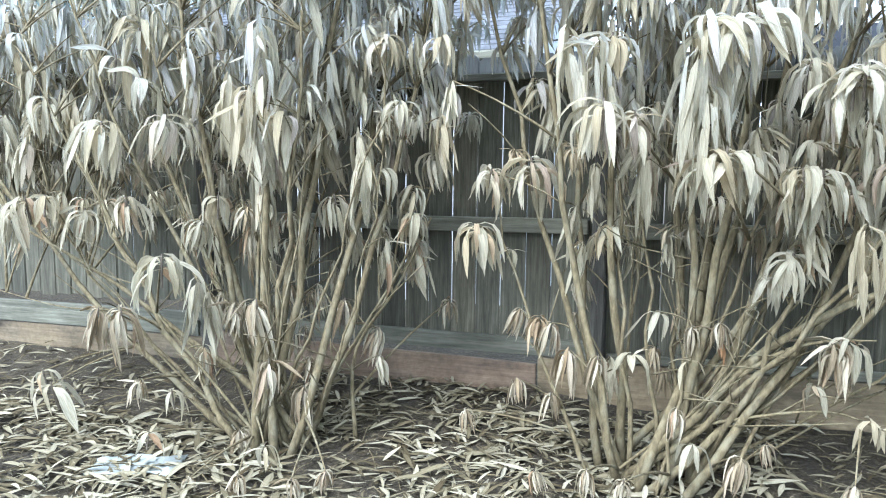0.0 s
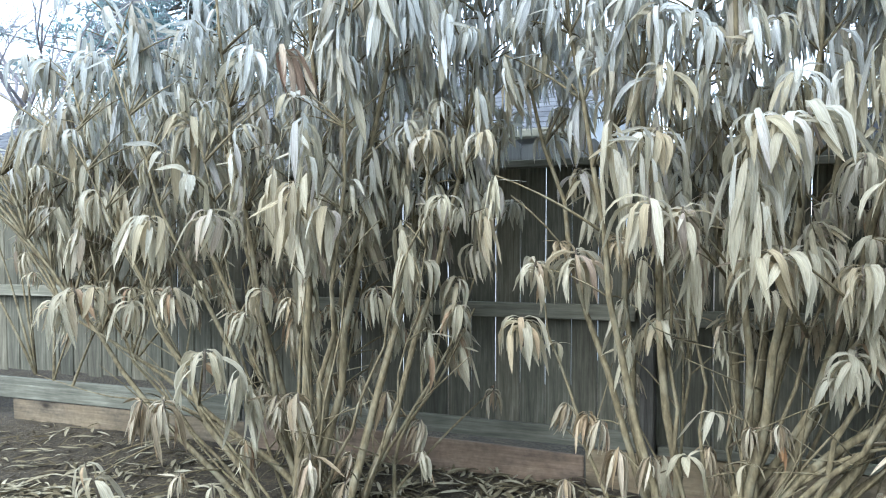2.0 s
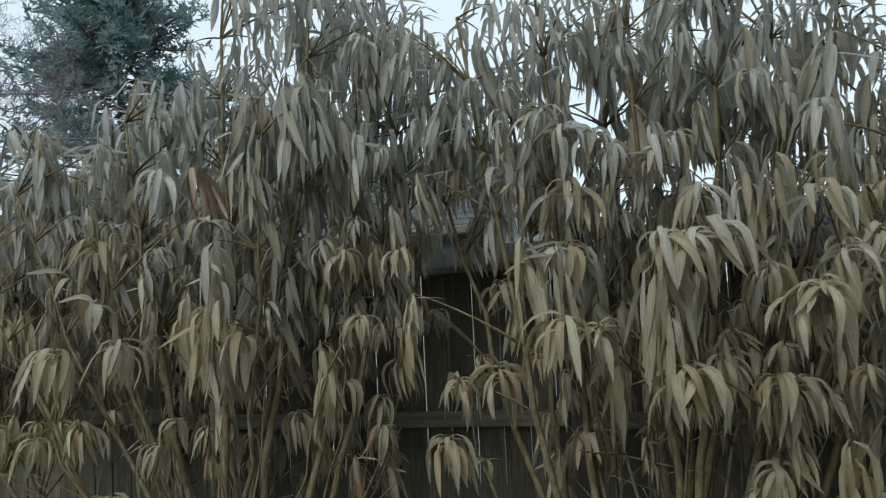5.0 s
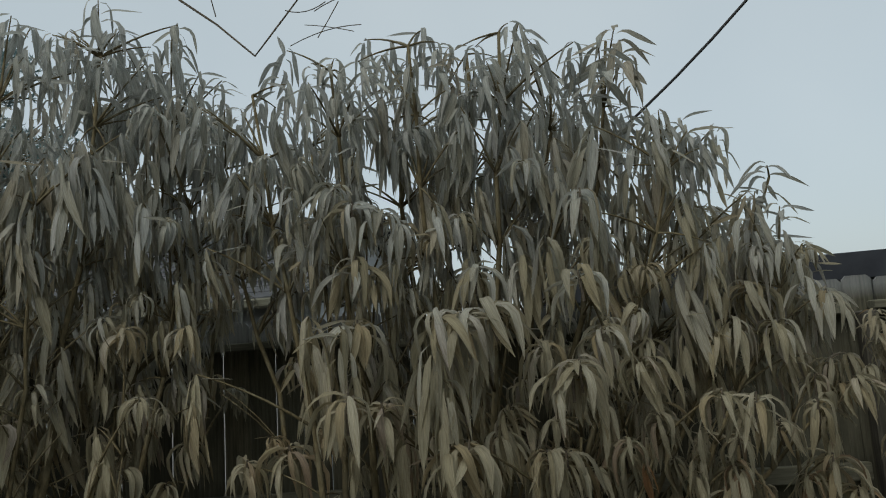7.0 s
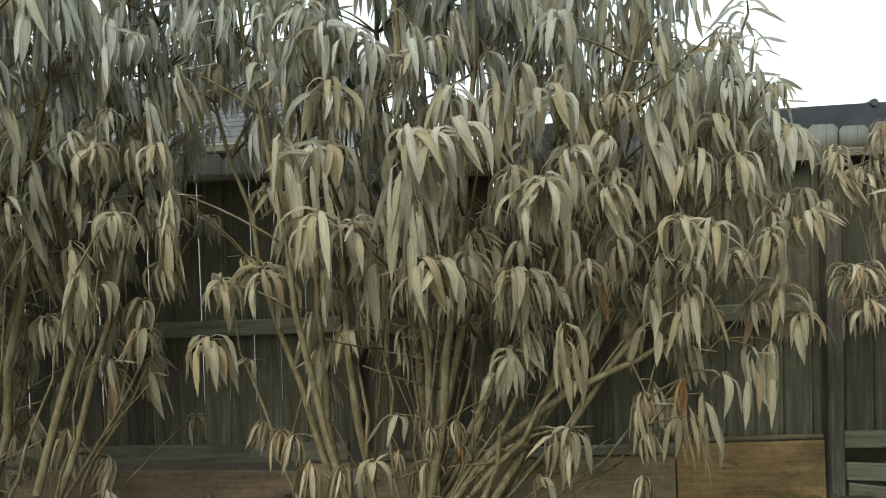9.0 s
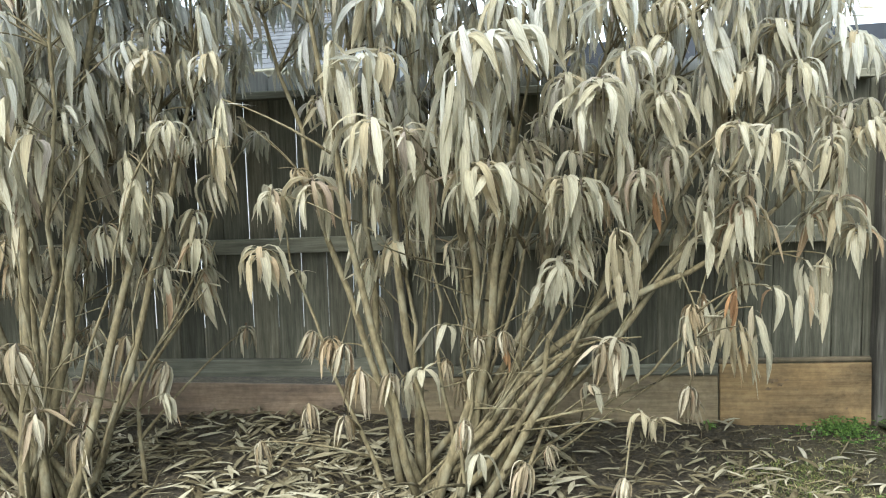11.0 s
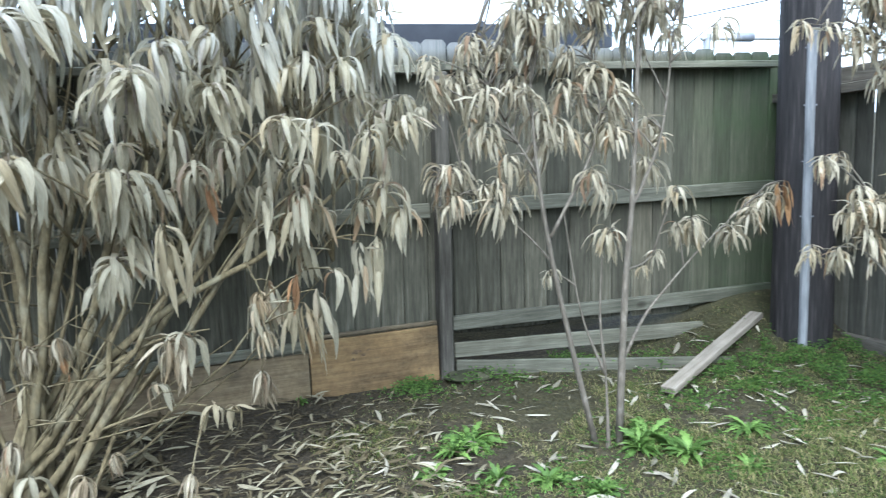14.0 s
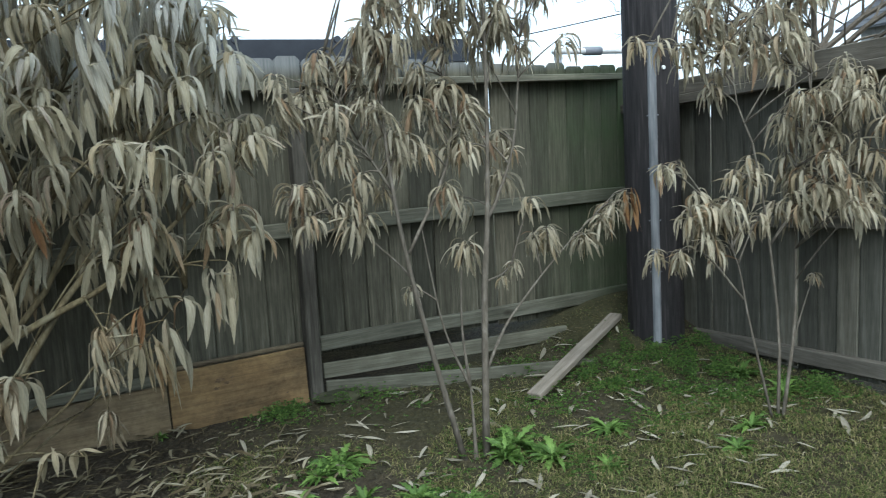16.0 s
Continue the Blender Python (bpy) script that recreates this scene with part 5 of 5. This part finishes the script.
def build_left_shrub():
    at = Vector((-3.6, -1.08, 0))
    shrub = thing("shrub", "large wilted shrub, grey-green drooping leaves, many bare stems", "shrub", at, "wilted shrubs")
    rng = random.Random(21)
    tops = [(-5.6, -1.05, 1.75, 0.016), (-5.3, -0.8, 1.2, 0.014), (-5.1, -1.0, 2.2, 0.016), (-4.85, -0.7, 2.35, 0.017), (-4.6, -1.2, 2.2, 0.015), (-4.4, -0.8, 2.42, 0.018),
            (-4.1, -1.05, 2.5, 0.018), (-3.9, -0.6, 2.65, 0.02), (-3.6, -1.0, 2.82, 0.02), (-3.4, -0.6, 3.05, 0.022), (-3.15, -1.0, 2.95, 0.02), (-3.05, -0.6, 2.7, 0.02), (-2.85, -0.85, 2.3, 0.018), (-3.3, -1.2, 2.3, 0.015)]
    stems = shrub_stems(at, tops, 0.2, 5)
    stems.append((flowing([(-3.45, -1.02, -0.05), (-3.84, -1.0, 0.28), (-4.13, -1.0, 0.44), (-4.6, -1.0, 0.72), (-5.15, -1.05, 1.0)]), 0.026))
    stems.append((flowing([(-3.9, -1.0, 0.3), (-4.4, -1.02, 0.55), (-4.9, -1.05, 0.58), (-5.4, -1.05, 0.66)]), 0.008))
    stems.append((flowing([(-3.3, -0.9, -0.05), (-3.32, -0.85, 0.4), (-3.12, -0.8, 0.72), (-2.95, -0.78, 1.05)]), 0.014))
    grow(shrub, at, stems, LEFT_TIPS + fill_tips(-6.2, -2.75, 640, 7, LEFT_TIPS) + low_tips(-5.6, -3.1, 0.95, 1.5, 84, 3, LEFT_TIPS) + low_tips(-4.1, -3.05, 0.4, 1.0, 30, 4, LEFT_TIPS), rng, 0.009)
    return shrub


def build_right_shrub():
    at = Vector((-1.98, -0.95, 0))
    shrub = thing("shrub", "large wilted shrub fanning from one foot, drooping grey leaves", "shrub", at, "wilted shrubs")
    rng = random.Random(33)
    tops = [(-2.75, -0.7, 2.5, 0.016), (-2.5, -1.0, 2.7, 0.017), (-2.4, -0.55, 2.6, 0.018), (-2.2, -0.9, 2.8, 0.019), (-2.0, -0.6, 2.82, 0.021), (-1.85, -1.05, 2.8, 0.018), (-1.65, -0.7, 2.88, 0.021),
            (-1.5, -0.95, 2.85, 0.02), (-1.3, -0.6, 2.8, 0.019), (-1.07, -0.77, 2.83, 0.019), (-0.95, -1.1, 2.2, 0.017), (-0.8, -0.75, 2.3, 0.018), (-0.5, -0.74, 2.2, 0.016), (-0.6, -1.0, 1.75, 0.018),
            (-2.65, -0.8, 1.2, 0.013), (-1.1, -1.1, 1.25, 0.015), (-1.35, -1.1, 1.3, 0.015)]
    stems = shrub_stems(at, tops, 0.22, 6)
    stems.append((flowing([(-2.03, -0.98, -0.05), (-1.95, -1.0, 0.154), (-1.79, -1.0, 0.31), (-1.6, -1.0, 0.55), (-1.29, -1.0, 0.78), (-0.95, -0.98, 0.93), (-0.7, -0.95, 1.12)], 16), 0.032))
    stems.append((flowing([(-1.66, -1.0, 0.47), (-1.5, -1.03, 0.6), (-1.35, -1.04, 0.655), (-1.2, -1.05, 0.67)]), 0.012))
    stems.append((flowing([(-1.05, -1.0, 0.9), (-1.0, -1.01, 0.76), (-1.0, -1.02, 0.6), (-1.03, -1.0, 0.44)]), 0.005))
    stems.append((flowing([(-1.85, -0.98, 0.25), (-1.6, -1.02, 0.34), (-1.33, -1.05, 0.40), (-1.12, -1.03, 0.33)]), 0.010))
    grow(shrub, at, stems, RIGHT_TIPS + fill_tips(-2.75, -0.45, 450, 8, RIGHT_TIPS) + low_tips(-2.3, -0.7, 0.95, 1.55, 78, 5, RIGHT_TIPS) + low_tips(-2.4, -1.7, 0.35, 0.8, 10, 6, RIGHT_TIPS), rng, 0.010)
    return shrub


build_left_shrub()
build_right_shrub()


def build_sapling(label, at, lines, tips, seed, extra):
    """lines: the run of each stem or fork, and its thickness."""
    at = Vector(at)
    shrub = thing("sapling", label, "shrub", at, "wilted saplings")
    rng = random.Random(seed)
    stems = [(flowing(pts), r) for r, *pts in lines]
    grow(shrub, at, stems, [t if len(t) == 5 else (*t, "small") for t in tips + extra], rng, 0.005, 0.2)
    return shrub


build_sapling("young wilted sapling with few thin stems and drooping leaves", (0.37, -1.22, 0.0),
              [(0.017, (0.32, -1.2, -0.03), (0.17, -1.13, 0.75), (0.12, -1.07, 1.28), (0.14, -1.0, 1.8)),
               (0.013, (0.36, -1.22, -0.03), (0.38, -1.18, 0.15), (0.39, -1.15, 0.31)),
               (0.009, (0.39, -1.15, 0.29), (0.32, -1.07, 0.56), (0.28, -1.0, 1.0)),
               (0.010, (0.39, -1.15, 0.29), (0.39, -1.11, 0.56), (0.43, -1.08, 0.9)),
               (0.021, (0.41, -1.22, -0.03), (0.47, -1.18, 0.67), (0.53, -1.14, 1.02), (0.59, -1.09, 1.57), (0.62, -1.05, 2.2)),
               (0.012, (0.54, -1.12, 1.0), (0.63, -1.07, 1.09), (0.76, -1.03, 1.35), (0.85, -1.0, 1.95)),
               (0.010, (0.45, -1.18, 0.34), (0.6, -1.11, 0.5), (0.75, -1.05, 0.6), (1.02, -0.98, 0.78), (1.41, -0.92, 1.02)),
               (0.008, (0.2, -1.1, 0.71), (0.18, -1.04, 0.81), (-0.03, -0.99, 1.04), (-0.15, -0.95, 1.16)),
               (0.009, (0.17, -1.1, 0.9), (0.4, -1.02, 1.21), (0.46, -1.0, 1.43), (0.44, -0.97, 1.65), (0.46, -0.95, 2.1)),
               (0.006, (0.51, -1.15, 0.74), (0.64, -1.06, 0.74), (0.73, -1.0, 0.77)),
               (0.008, (0.13, -1.08, 1.15), (0.02, -0.98, 1.4), (-0.08, -0.92, 1.68))],
              FRONT_SAPLING, 41, scatter(random.Random(2), [(0.05, 1.0, -1.15, -0.85, 1.75, 2.3, 84), (-0.15, 0.55, -1.1, -0.85, 1.3, 1.75, 22), (0.3, 0.8, -1.1, -0.9, 1.0, 1.5, 10), (-0.4, 0.1, -1.0, -0.85, 1.5, 1.74, 12), (-0.25, 0.15, -1.05, -0.9, 1.05, 1.25, 8)])
              + [(1.53, -0.92, 1.04, 1.15, "orange"), (1.48, -0.93, 1.03, 1.05, "orange"), (1.4, -0.93, 0.99, 0.95), (1.3, -0.95, 0.93, 0.95), (1.19, -0.95, 0.85, 0.9), (0.97, -0.95, 0.91, 1.0), (0.89, -0.95, 0.89, 0.9), (0.44, -1.12, 0.92, 0.9), (0.74, -1.0, 0.78, 0.6)])
build_sapling("young wilted sapling by the side fence, drooping pale leaves", (1.69, -1.67, 0.0),
              [(0.008, (1.66, -1.67, -0.03), (1.57, -1.61, 0.47), (1.55, -1.56, 0.74), (1.46, -1.48, 1.0)),
               (0.010, (1.685, -1.67, -0.03), (1.76, -1.61, 0.44), (1.68, -1.56, 1.17), (1.62, -1.5, 1.45), (1.6, -1.45, 1.95)),
               (0.0115, (1.715, -1.67, -0.03), (1.85, -1.63, 0.43), (1.9, -1.59, 0.83), (1.95, -1.55, 1.39), (1.93, -1.5, 2.1)),
               (0.007, (1.56, -1.59, 0.56), (1.41, -1.5, 0.78), (1.24, -1.45, 0.8)),
               (0.006, (1.61, -1.5, 1.5), (1.55, -1.42, 1.64), (1.34, -1.38, 1.70), (1.14, -1.36, 1.72)),
               (0.007, (1.9, -1.6, 0.9), (2.05, -1.55, 1.3), (2.12, -1.5, 1.85))],
              FRONT_SIDE + SIDE_TOP + [(1.2, -1.48, 1.19, 0.9), (1.34, -1.5, 0.99, 1.1), (1.46, -1.5, 0.99, 1.1), (1.18, -1.45, 0.82, 0.8), (1.3, -1.48, 0.81, 0.9), (1.71, -1.5, 1.19, 1.1), (1.99, -1.5, 1.11, 1.1), (2.02, -1.5, 1.4, 1.2), (1.54, -1.5, 0.95, 1.0), (1.42, -1.5, 0.88, 1.0)], 43,
              scatter(random.Random(6), [(1.45, 2.18, -1.65, -1.3, 1.6, 2.15, 44), (1.8, 2.2, -1.9, -1.5, 0.95, 1.6, 40), (1.4, 1.7, -1.6, -1.35, 0.8, 1.15, 10)]))


# ---- ground cover ----
def litter_leaf(bm, uvl, rng, x, y, z, long=None):
    long = long or rng.triangular(0.045, 0.2, 0.11)
    bow = rng.uniform(-0.012, 0.012)
    a, curl = rng.uniform(0, 6.283), rng.uniform(-0.006, 0.012)
    tilt = rng.uniform(-0.22, 0.22)
    d = Vector((math.cos(a), math.sin(a), tilt))
    side = Vector((-math.sin(a), math.cos(a), rng.uniform(-0.35, 0.35)))
    path = [Vector((x, y, z)) + d * long * (t - 0.5) + Vector((0, 0, curl * (1 - (2 * t - 1) ** 2))) + side * bow * math.sin(3 * t) for t in (0, 0.25, 0.5, 0.75, 1)]
    low = min(p.z - ground_z(p.x, p.y) for p in path)
    if low < 0.004:
        for p in path:
            p.z += 0.004 - low
    blade(bm, uvl, path, long * rng.uniform(0.11, 0.19), side, rng.uniform(-0.3, 0.7))


def build_litter():
    rng, bm = random.Random(12), bmesh.new()
    uvl = bm.loops.layers.uv.new("UVMap")
    n = 0
    while n < 8000:
        x, y = rng.uniform(-6.8, -0.2), rng.uniform(-3.3, -0.08)
        keep = min(1.0, max(0.0, (y + 3.2 + 0.5 * noise.noise(Vector((x, y, 2)))) / 1.0))
        if x > -1.5:
            keep *= (0.36 if y > -0.9 else 0.8) * min(1.0, (-0.1 - x) / 0.7)
        if x < -4.0 and y > -1.0:
            keep = 0.25
        if y > -0.45:
            keep *= 0.5
        keep *= 0.9 if x > -1.5 else 0.78 + 0.9 * noise.noise(Vector((x * 1.7, y * 2.2, 6))) + 0.5 * noise.noise(Vector((x * 5, y * 5, 8)))
        if rng.random() > keep:
            continue
        litter_leaf(bm, uvl, rng, x, y, ground_z(x, y) + rng.uniform(0.006, 0.04), rng.uniform(0.06, 0.125) if x > -1.3 else None)
        n += 1
    for _ in range(2200):
        x, y = rng.uniform(-6.0, 2.2), rng.uniform(-2.2, -0.15)
        if x > 1.9 and y > -0.9:
            continue
        litter_leaf(bm, uvl, rng, x, y, ground_z(x, y) + 0.005, rng.uniform(0.012, 0.05))
    return tagged(mesh_object("leaf_litter", bm, M_LITTER), "thick litter of fallen pale lance-shaped leaves", "leaf litter", kind="stuff")


build_litter()


def single_leaf(x, y, rng):
    bm = bmesh.new()
    uvl = bm.loops.layers.uv.new("UVMap")
    litter_leaf(bm, uvl, rng, x, y, ground_z(x, y) + 0.012, rng.uniform(0.075, 0.155))
    return tagged(mesh_object("fallen_leaf", bm, M_PALELITTER), "single pale fallen leaf lying on the soil", "leaf", "fallen leaves on the grass")


leaf_rng = random.Random(77)
for _ in range(240):
    lx, ly = leaf_rng.uniform(-0.7, 2.2), leaf_rng.uniform(-2.1, -0.25)
    if lx > 1.9 and ly > -0.9:
        continue
    single_leaf(lx, ly, leaf_rng)


def weed(x, y, size, seed, upright=0.5):
    """A rosette of long toothed leaves that arch out and down."""
    rng = random.Random(seed)
    ob = thing("weed", "bright green rosette weed with toothed leaves in the soil", "weed", (x, y, ground_z(x, y) - 0.004), "green weeds")
    for i in range(rng.randint(56, 70)):
        bm = bmesh.new()
        uvl = bm.loops.layers.uv.new("UVMap")
        a, long = 2.4 * i + rng.uniform(-0.4, 0.4), size * rng.uniform(0.22, 1.0)
        path, p, ang = [Vector((0, 0, 0))], Vector((0, 0, 0)), rng.uniform(0.35, 1.2) * upright * 2
        for k in range(11):
            p = p + Vector((math.cos(a) * math.cos(ang), math.sin(a) * math.cos(ang), math.sin(ang))) * long / 11
            ang -= rng.uniform(0.06, 0.2)
            p.z = max(p.z, 0.008)
            path.append(p.copy())
        teeth = rng.uniform(0.38, 0.6)
        blade(bm, uvl, path, long * rng.uniform(0.18, 0.3), Vector((-math.sin(a), math.cos(a), rng.uniform(-0.5, 0.3))), rng.uniform(0.1, 0.6),
              lambda t: (0.12 + 0.88 * math.sin(min(1.0, t * 1.15) * 2.2) ** 1.3) * (teeth if int(round(t * 11)) % 2 else 1.0) * (1 - t ** 4) + 0.02, rng.uniform(-0.6, 0.6))
        part("leaf", bm, M_WEED, ob)
    return ob


for k, (x, y, s) in enumerate(((0.56, -1.22, 0.24), (0.62, -1.42, 0.2), (0.46, -1.3, 0.17), (-0.17, -0.98, 0.22), (-0.28, -1.06, 0.17), (-0.2, -1.35, 0.15), (0.98, -1.34, 0.17), (1.5, -1.68, 0.14), (2.0, -1.2, 0.16), (1.28, -1.8, 0.14),
                               (-0.02, -1.42, 0.15), (0.12, -1.58, 0.13), (0.75, -1.62, 0.13), (1.95, -1.5, 0.17), (-0.78, -0.14, 0.07), (-0.42, -1.2, 0.13))):
    weed(x, y, s * 0.85, 100 + k, 0.42 + 0.25 * ((k * 7) % 3) / 2)


def build_grass():
    rng, bm = random.Random(15), bmesh.new()
    uvl = bm.loops.layers.uv.new("UVMap")
    n = 0
    while n < 66000:
        x, y = rng.uniform(-0.9, 2.3), rng.uniform(-3.4, -0.1)
        if rng.random() > min(1.0, (y + 3.4) / 1.1) or x < -0.5 and rng.random() > (x + 0.9) / 0.4:
            continue
        patch = 0.8 * noise.noise(Vector((x * 2.3, y * 2.3, 9.0))) + 0.5 * noise.noise(Vector((x * 7, y * 7, 4.0))) + (0.25 if y < -1.35 else 0) + 0.12 * (x > 0.6)
        if patch < 0.02 + rng.uniform(-0.22, 0.3) or y > -0.6 and rng.random() < 0.75:
            continue
        z, a, h = ground_z(x, y), rng.uniform(0, 6.283), rng.uniform(0.008, 0.026) + 0.03 * max(0.0, patch - 0.25)
        d = Vector((math.cos(a), math.sin(a), 0))
        base = Vector((x, y, z - 0.002))
        if rng.random() < 0.45:
            flat = h * rng.uniform(1.0, 2.2)
            line = [base + Vector((0, 0, 0.004)), base + d * flat * 0.5 + Vector((0, 0, rng.uniform(0.004, 0.016))), base + d * flat + Vector((0, 0, 0.005))]
        else:
            line = [base, base + d * h * 0.4 + Vector((0, 0, h * 0.8)), base + d * h * rng.uniform(0.8, 1.5) + Vector((0, 0, h * rng.uniform(0.4, 1.0)))]
        blade(bm, uvl, line, rng.uniform(0.002, 0.004), Vector((-d.y, d.x, 0)), 0.2)
        n += 1
    return tagged(mesh_object("grass", bm, M_GRASS), "short sparse grass and moss on bare soil", "grass", kind="stuff")


def build_clover():
    rng, bm = random.Random(19), bmesh.new()
    uvl = bm.loops.layers.uv.new("UVMap")
    for cx, cy, rad, count in ((1.94, -1.05, 0.26, 620), (2.12, -0.78, 0.2, 420), (1.75, -0.68, 0.24, 480), (1.38, -0.8, 0.2, 420), (1.6, -1.0, 0.3, 420), (1.7, -1.45, 0.3, 320), (1.45, -0.5, 0.16, 120), (1.1, -0.42, 0.13, 220), (0.75, -0.2, 0.14, 200), (-0.18, -0.22, 0.16, 360), (0.16, -0.2, 0.12, 90), (2.1, -1.55, 0.2, 400), (0.95, -1.0, 0.25, 200), (0.3, -0.35, 0.25, 200), (1.3, -1.0, 0.3, 130), (0.1, -1.5, 0.2, 160), (0.7, -1.55, 0.18, 130), (-0.25, -1.0, 0.15, 160), (1.2, -1.4, 0.2, 120), (1.7, -1.3, 0.2, 160), (0.5, -1.25, 0.2, 160), (-0.3, -1.5, 0.15, 130)):
        for _ in range(int(count * 1.6)):
            x, y = cx + rng.gauss(0, rad * 0.5), cy + rng.gauss(0, rad * 0.5)
            if y > -0.05 or x > 2.28 or noise.noise(Vector((x * 8, y * 8, 2))) < -0.08:
                continue
            c = Vector((x, y, ground_z(x, y) + rng.uniform(0.008, 0.06)))
            a = rng.uniform(0, 6.283)
            for k in range(3):
                d = Vector((math.cos(a + 2.1 * k), math.sin(a + 2.1 * k), rng.uniform(-0.1, 0.5))) * rng.uniform(0.006, 0.016)
                blade(bm, uvl, [c, c + d * 0.5, c + d], rng.uniform(0.006, 0.012), Vector((-d.y, d.x, 0.1)), 0.2)
    return tagged(mesh_object("ground_weeds", bm, M_GREEN), "patches of small bright green creeping weeds", "weeds", kind="stuff")


build_grass()
build_clover()


def build_clods():
    """Crumbs and clods of soil, bark chips and short broken twigs over the bed."""
    rng, bm = random.Random(27), bmesh.new()
    for k in range(16000):
        x, y = rng.uniform(-6.6 if k % 3 == 0 else -0.9, 2.25), rng.uniform(-2.2, -0.1)
        r = rng.uniform(0.003, 0.013) * (1.7 if rng.random() < 0.14 else 1)
        z, a = ground_z(x, y), rng.uniform(0, 3.14)
        sx, sy, sz = r * rng.uniform(0.8, 2.2), r, r * rng.uniform(0.5, 0.9)
        c, q = math.cos(a), math.sin(a)
        v = [bm.verts.new((x + c * u * sx - q * w * sy, y + q * u * sx + c * w * sy, z + h * sz)) for u, w, h in ((1, 0, 0), (0.2, 1, 0.1), (-1, 0.2, 0), (-0.1, -1, 0), (0.1, 0.1, 1))]
        for k in range(4):
            bm.faces.new((v[k], v[(k + 1) % 4], v[4]))
    tagged(mesh_object("soil_crumbs", bm, M_SOIL), "loose dark soil crumbs and bark chips", "soil", kind="stuff")
    rng, bm = random.Random(28), bmesh.new()
    for _ in range(420):
        x, y, a, n = rng.uniform(-6.4, -0.2), rng.uniform(-2.0, -0.12), rng.uniform(0, 6.283), rng.uniform(0.05, 0.25)
        e = (x + n * math.cos(a), min(-0.1, y + n * math.sin(a)))
        tube(bm, [(x, y, ground_z(x, y) + 0.008), ((x + e[0]) / 2, (y + e[1]) / 2, ground_z((x + e[0]) / 2, (y + e[1]) / 2) + rng.uniform(0.01, 0.03)), (*e, ground_z(*e) + 0.008)], [0.003, 0.003, 0.002], 4)
    tagged(mesh_object("fallen_twigs", bm, M_STEM), "thin dry twigs fallen on the soil", "twigs", kind="stuff")


build_clods()


def build_rock():
    bm = bmesh.new()
    bmesh.ops.create_icosphere(bm, subdivisions=4, radius=1.0)
    for v in bm.verts:
        v.co *= 1 + 0.3 * noise.noise(v.co * 1.3) + 0.16 * noise.noise(v.co * 3.5) + 0.09 * noise.noise(v.co * 9)
        v.co = Vector((v.co.x * 0.14, v.co.y * 0.08, v.co.z * 0.03))
    ob = mesh_object("stone", bm, M_ROCK, True)
    ob.location = (0.14, -0.16, 0.02)
    tagged(ob, "low mossy stone at the foot of the fence post", "stone")


build_rock()


def build_sheet():
    bm = bmesh.new()
    n = 12
    grid = [[bm.verts.new((-0.19 + 0.38 * i / n, -0.1 + 0.2 * j / n, 0.016 + 0.018 * noise.noise(Vector((i * 0.5, j * 0.6, 5))) + 0.012 * noise.noise(Vector((i * 1.4, j * 1.2, 1))))) for j in range(n + 1)] for i in range(n + 1)]
    for i in range(n):
        for j in range(n):
            bm.faces.new((grid[i][j], grid[i + 1][j], grid[i + 1][j + 1], grid[i][j + 1]))
    got = bmesh.ops.extrude_face_region(bm, geom=list(bm.faces))
    bmesh.ops.translate(bm, vec=(0, 0, -0.008), verts=[v for v in got["geom"] if isinstance(v, bmesh.types.BMVert)])
    bmesh.ops.recalc_face_normals(bm, faces=bm.faces)
    ob = mesh_object("plastic_sheet", bm, M_SHEET, True)
    ob.matrix_world = pose(-4.05, -1.5, ground_z(-4.05, -1.5) + 0.01, 0, 0, 20)
    tagged(ob, "crumpled pale plastic sheet among fallen leaves", "plastic sheet")


build_sheet()

# ---- pickets ----
picket_rng = random.Random(9)
x = -9.6
while x < 2.31:
    lift, lean, foot = (0.17, 1.4, 0.23) if x < -4.75 else (0.075, 1.4, 0.20) if x < -2.31 else (0.01, 1.2, 0.22) if x < 0.035 else (0.0, 0.8, 0.25)
    ob = new("picket", picket_rng.choice(PICKETS))
    ob.parent = fence
    ob.matrix_basis = pose(x - 0.012, 0.001 + picket_rng.uniform(0, 0.009), foot + lift - 0.045 * max(0, x) + picket_rng.uniform(-0.012, 0.012), 0, lean + picket_rng.uniform(-0.08, 0.08), picket_rng.uniform(-1.5, 1.5))
    x += 0.1375 + (picket_rng.choice((0.003, 0.0045, 0.006)) if -4.2 < x < -1.2 else picket_rng.choice((0.0, 0.001, 0.003)) if x < -0.1 else picket_rng.choice((0.005, 0.007, 0.009)) if x < 0.8 else picket_rng.choice((0.001, 0.002, 0.003)) if x < 1.8 else 0.0)
y = 0.1
while y > -6.0:
    ob = new("picket", picket_rng.choice(SIDE))
    ob.parent = side_fence
    ob.matrix_basis = pose(0.001 + picket_rng.choice((0.0, 0.004, 0.011)), y + 0.3, 0.06 * (-0.9 - y) - 0.02 + picket_rng.uniform(-0.01, 0.01), 0, 0, 0)
    y -= 0.1165 + picket_rng.choice((0.0, 0.001, 0.002))
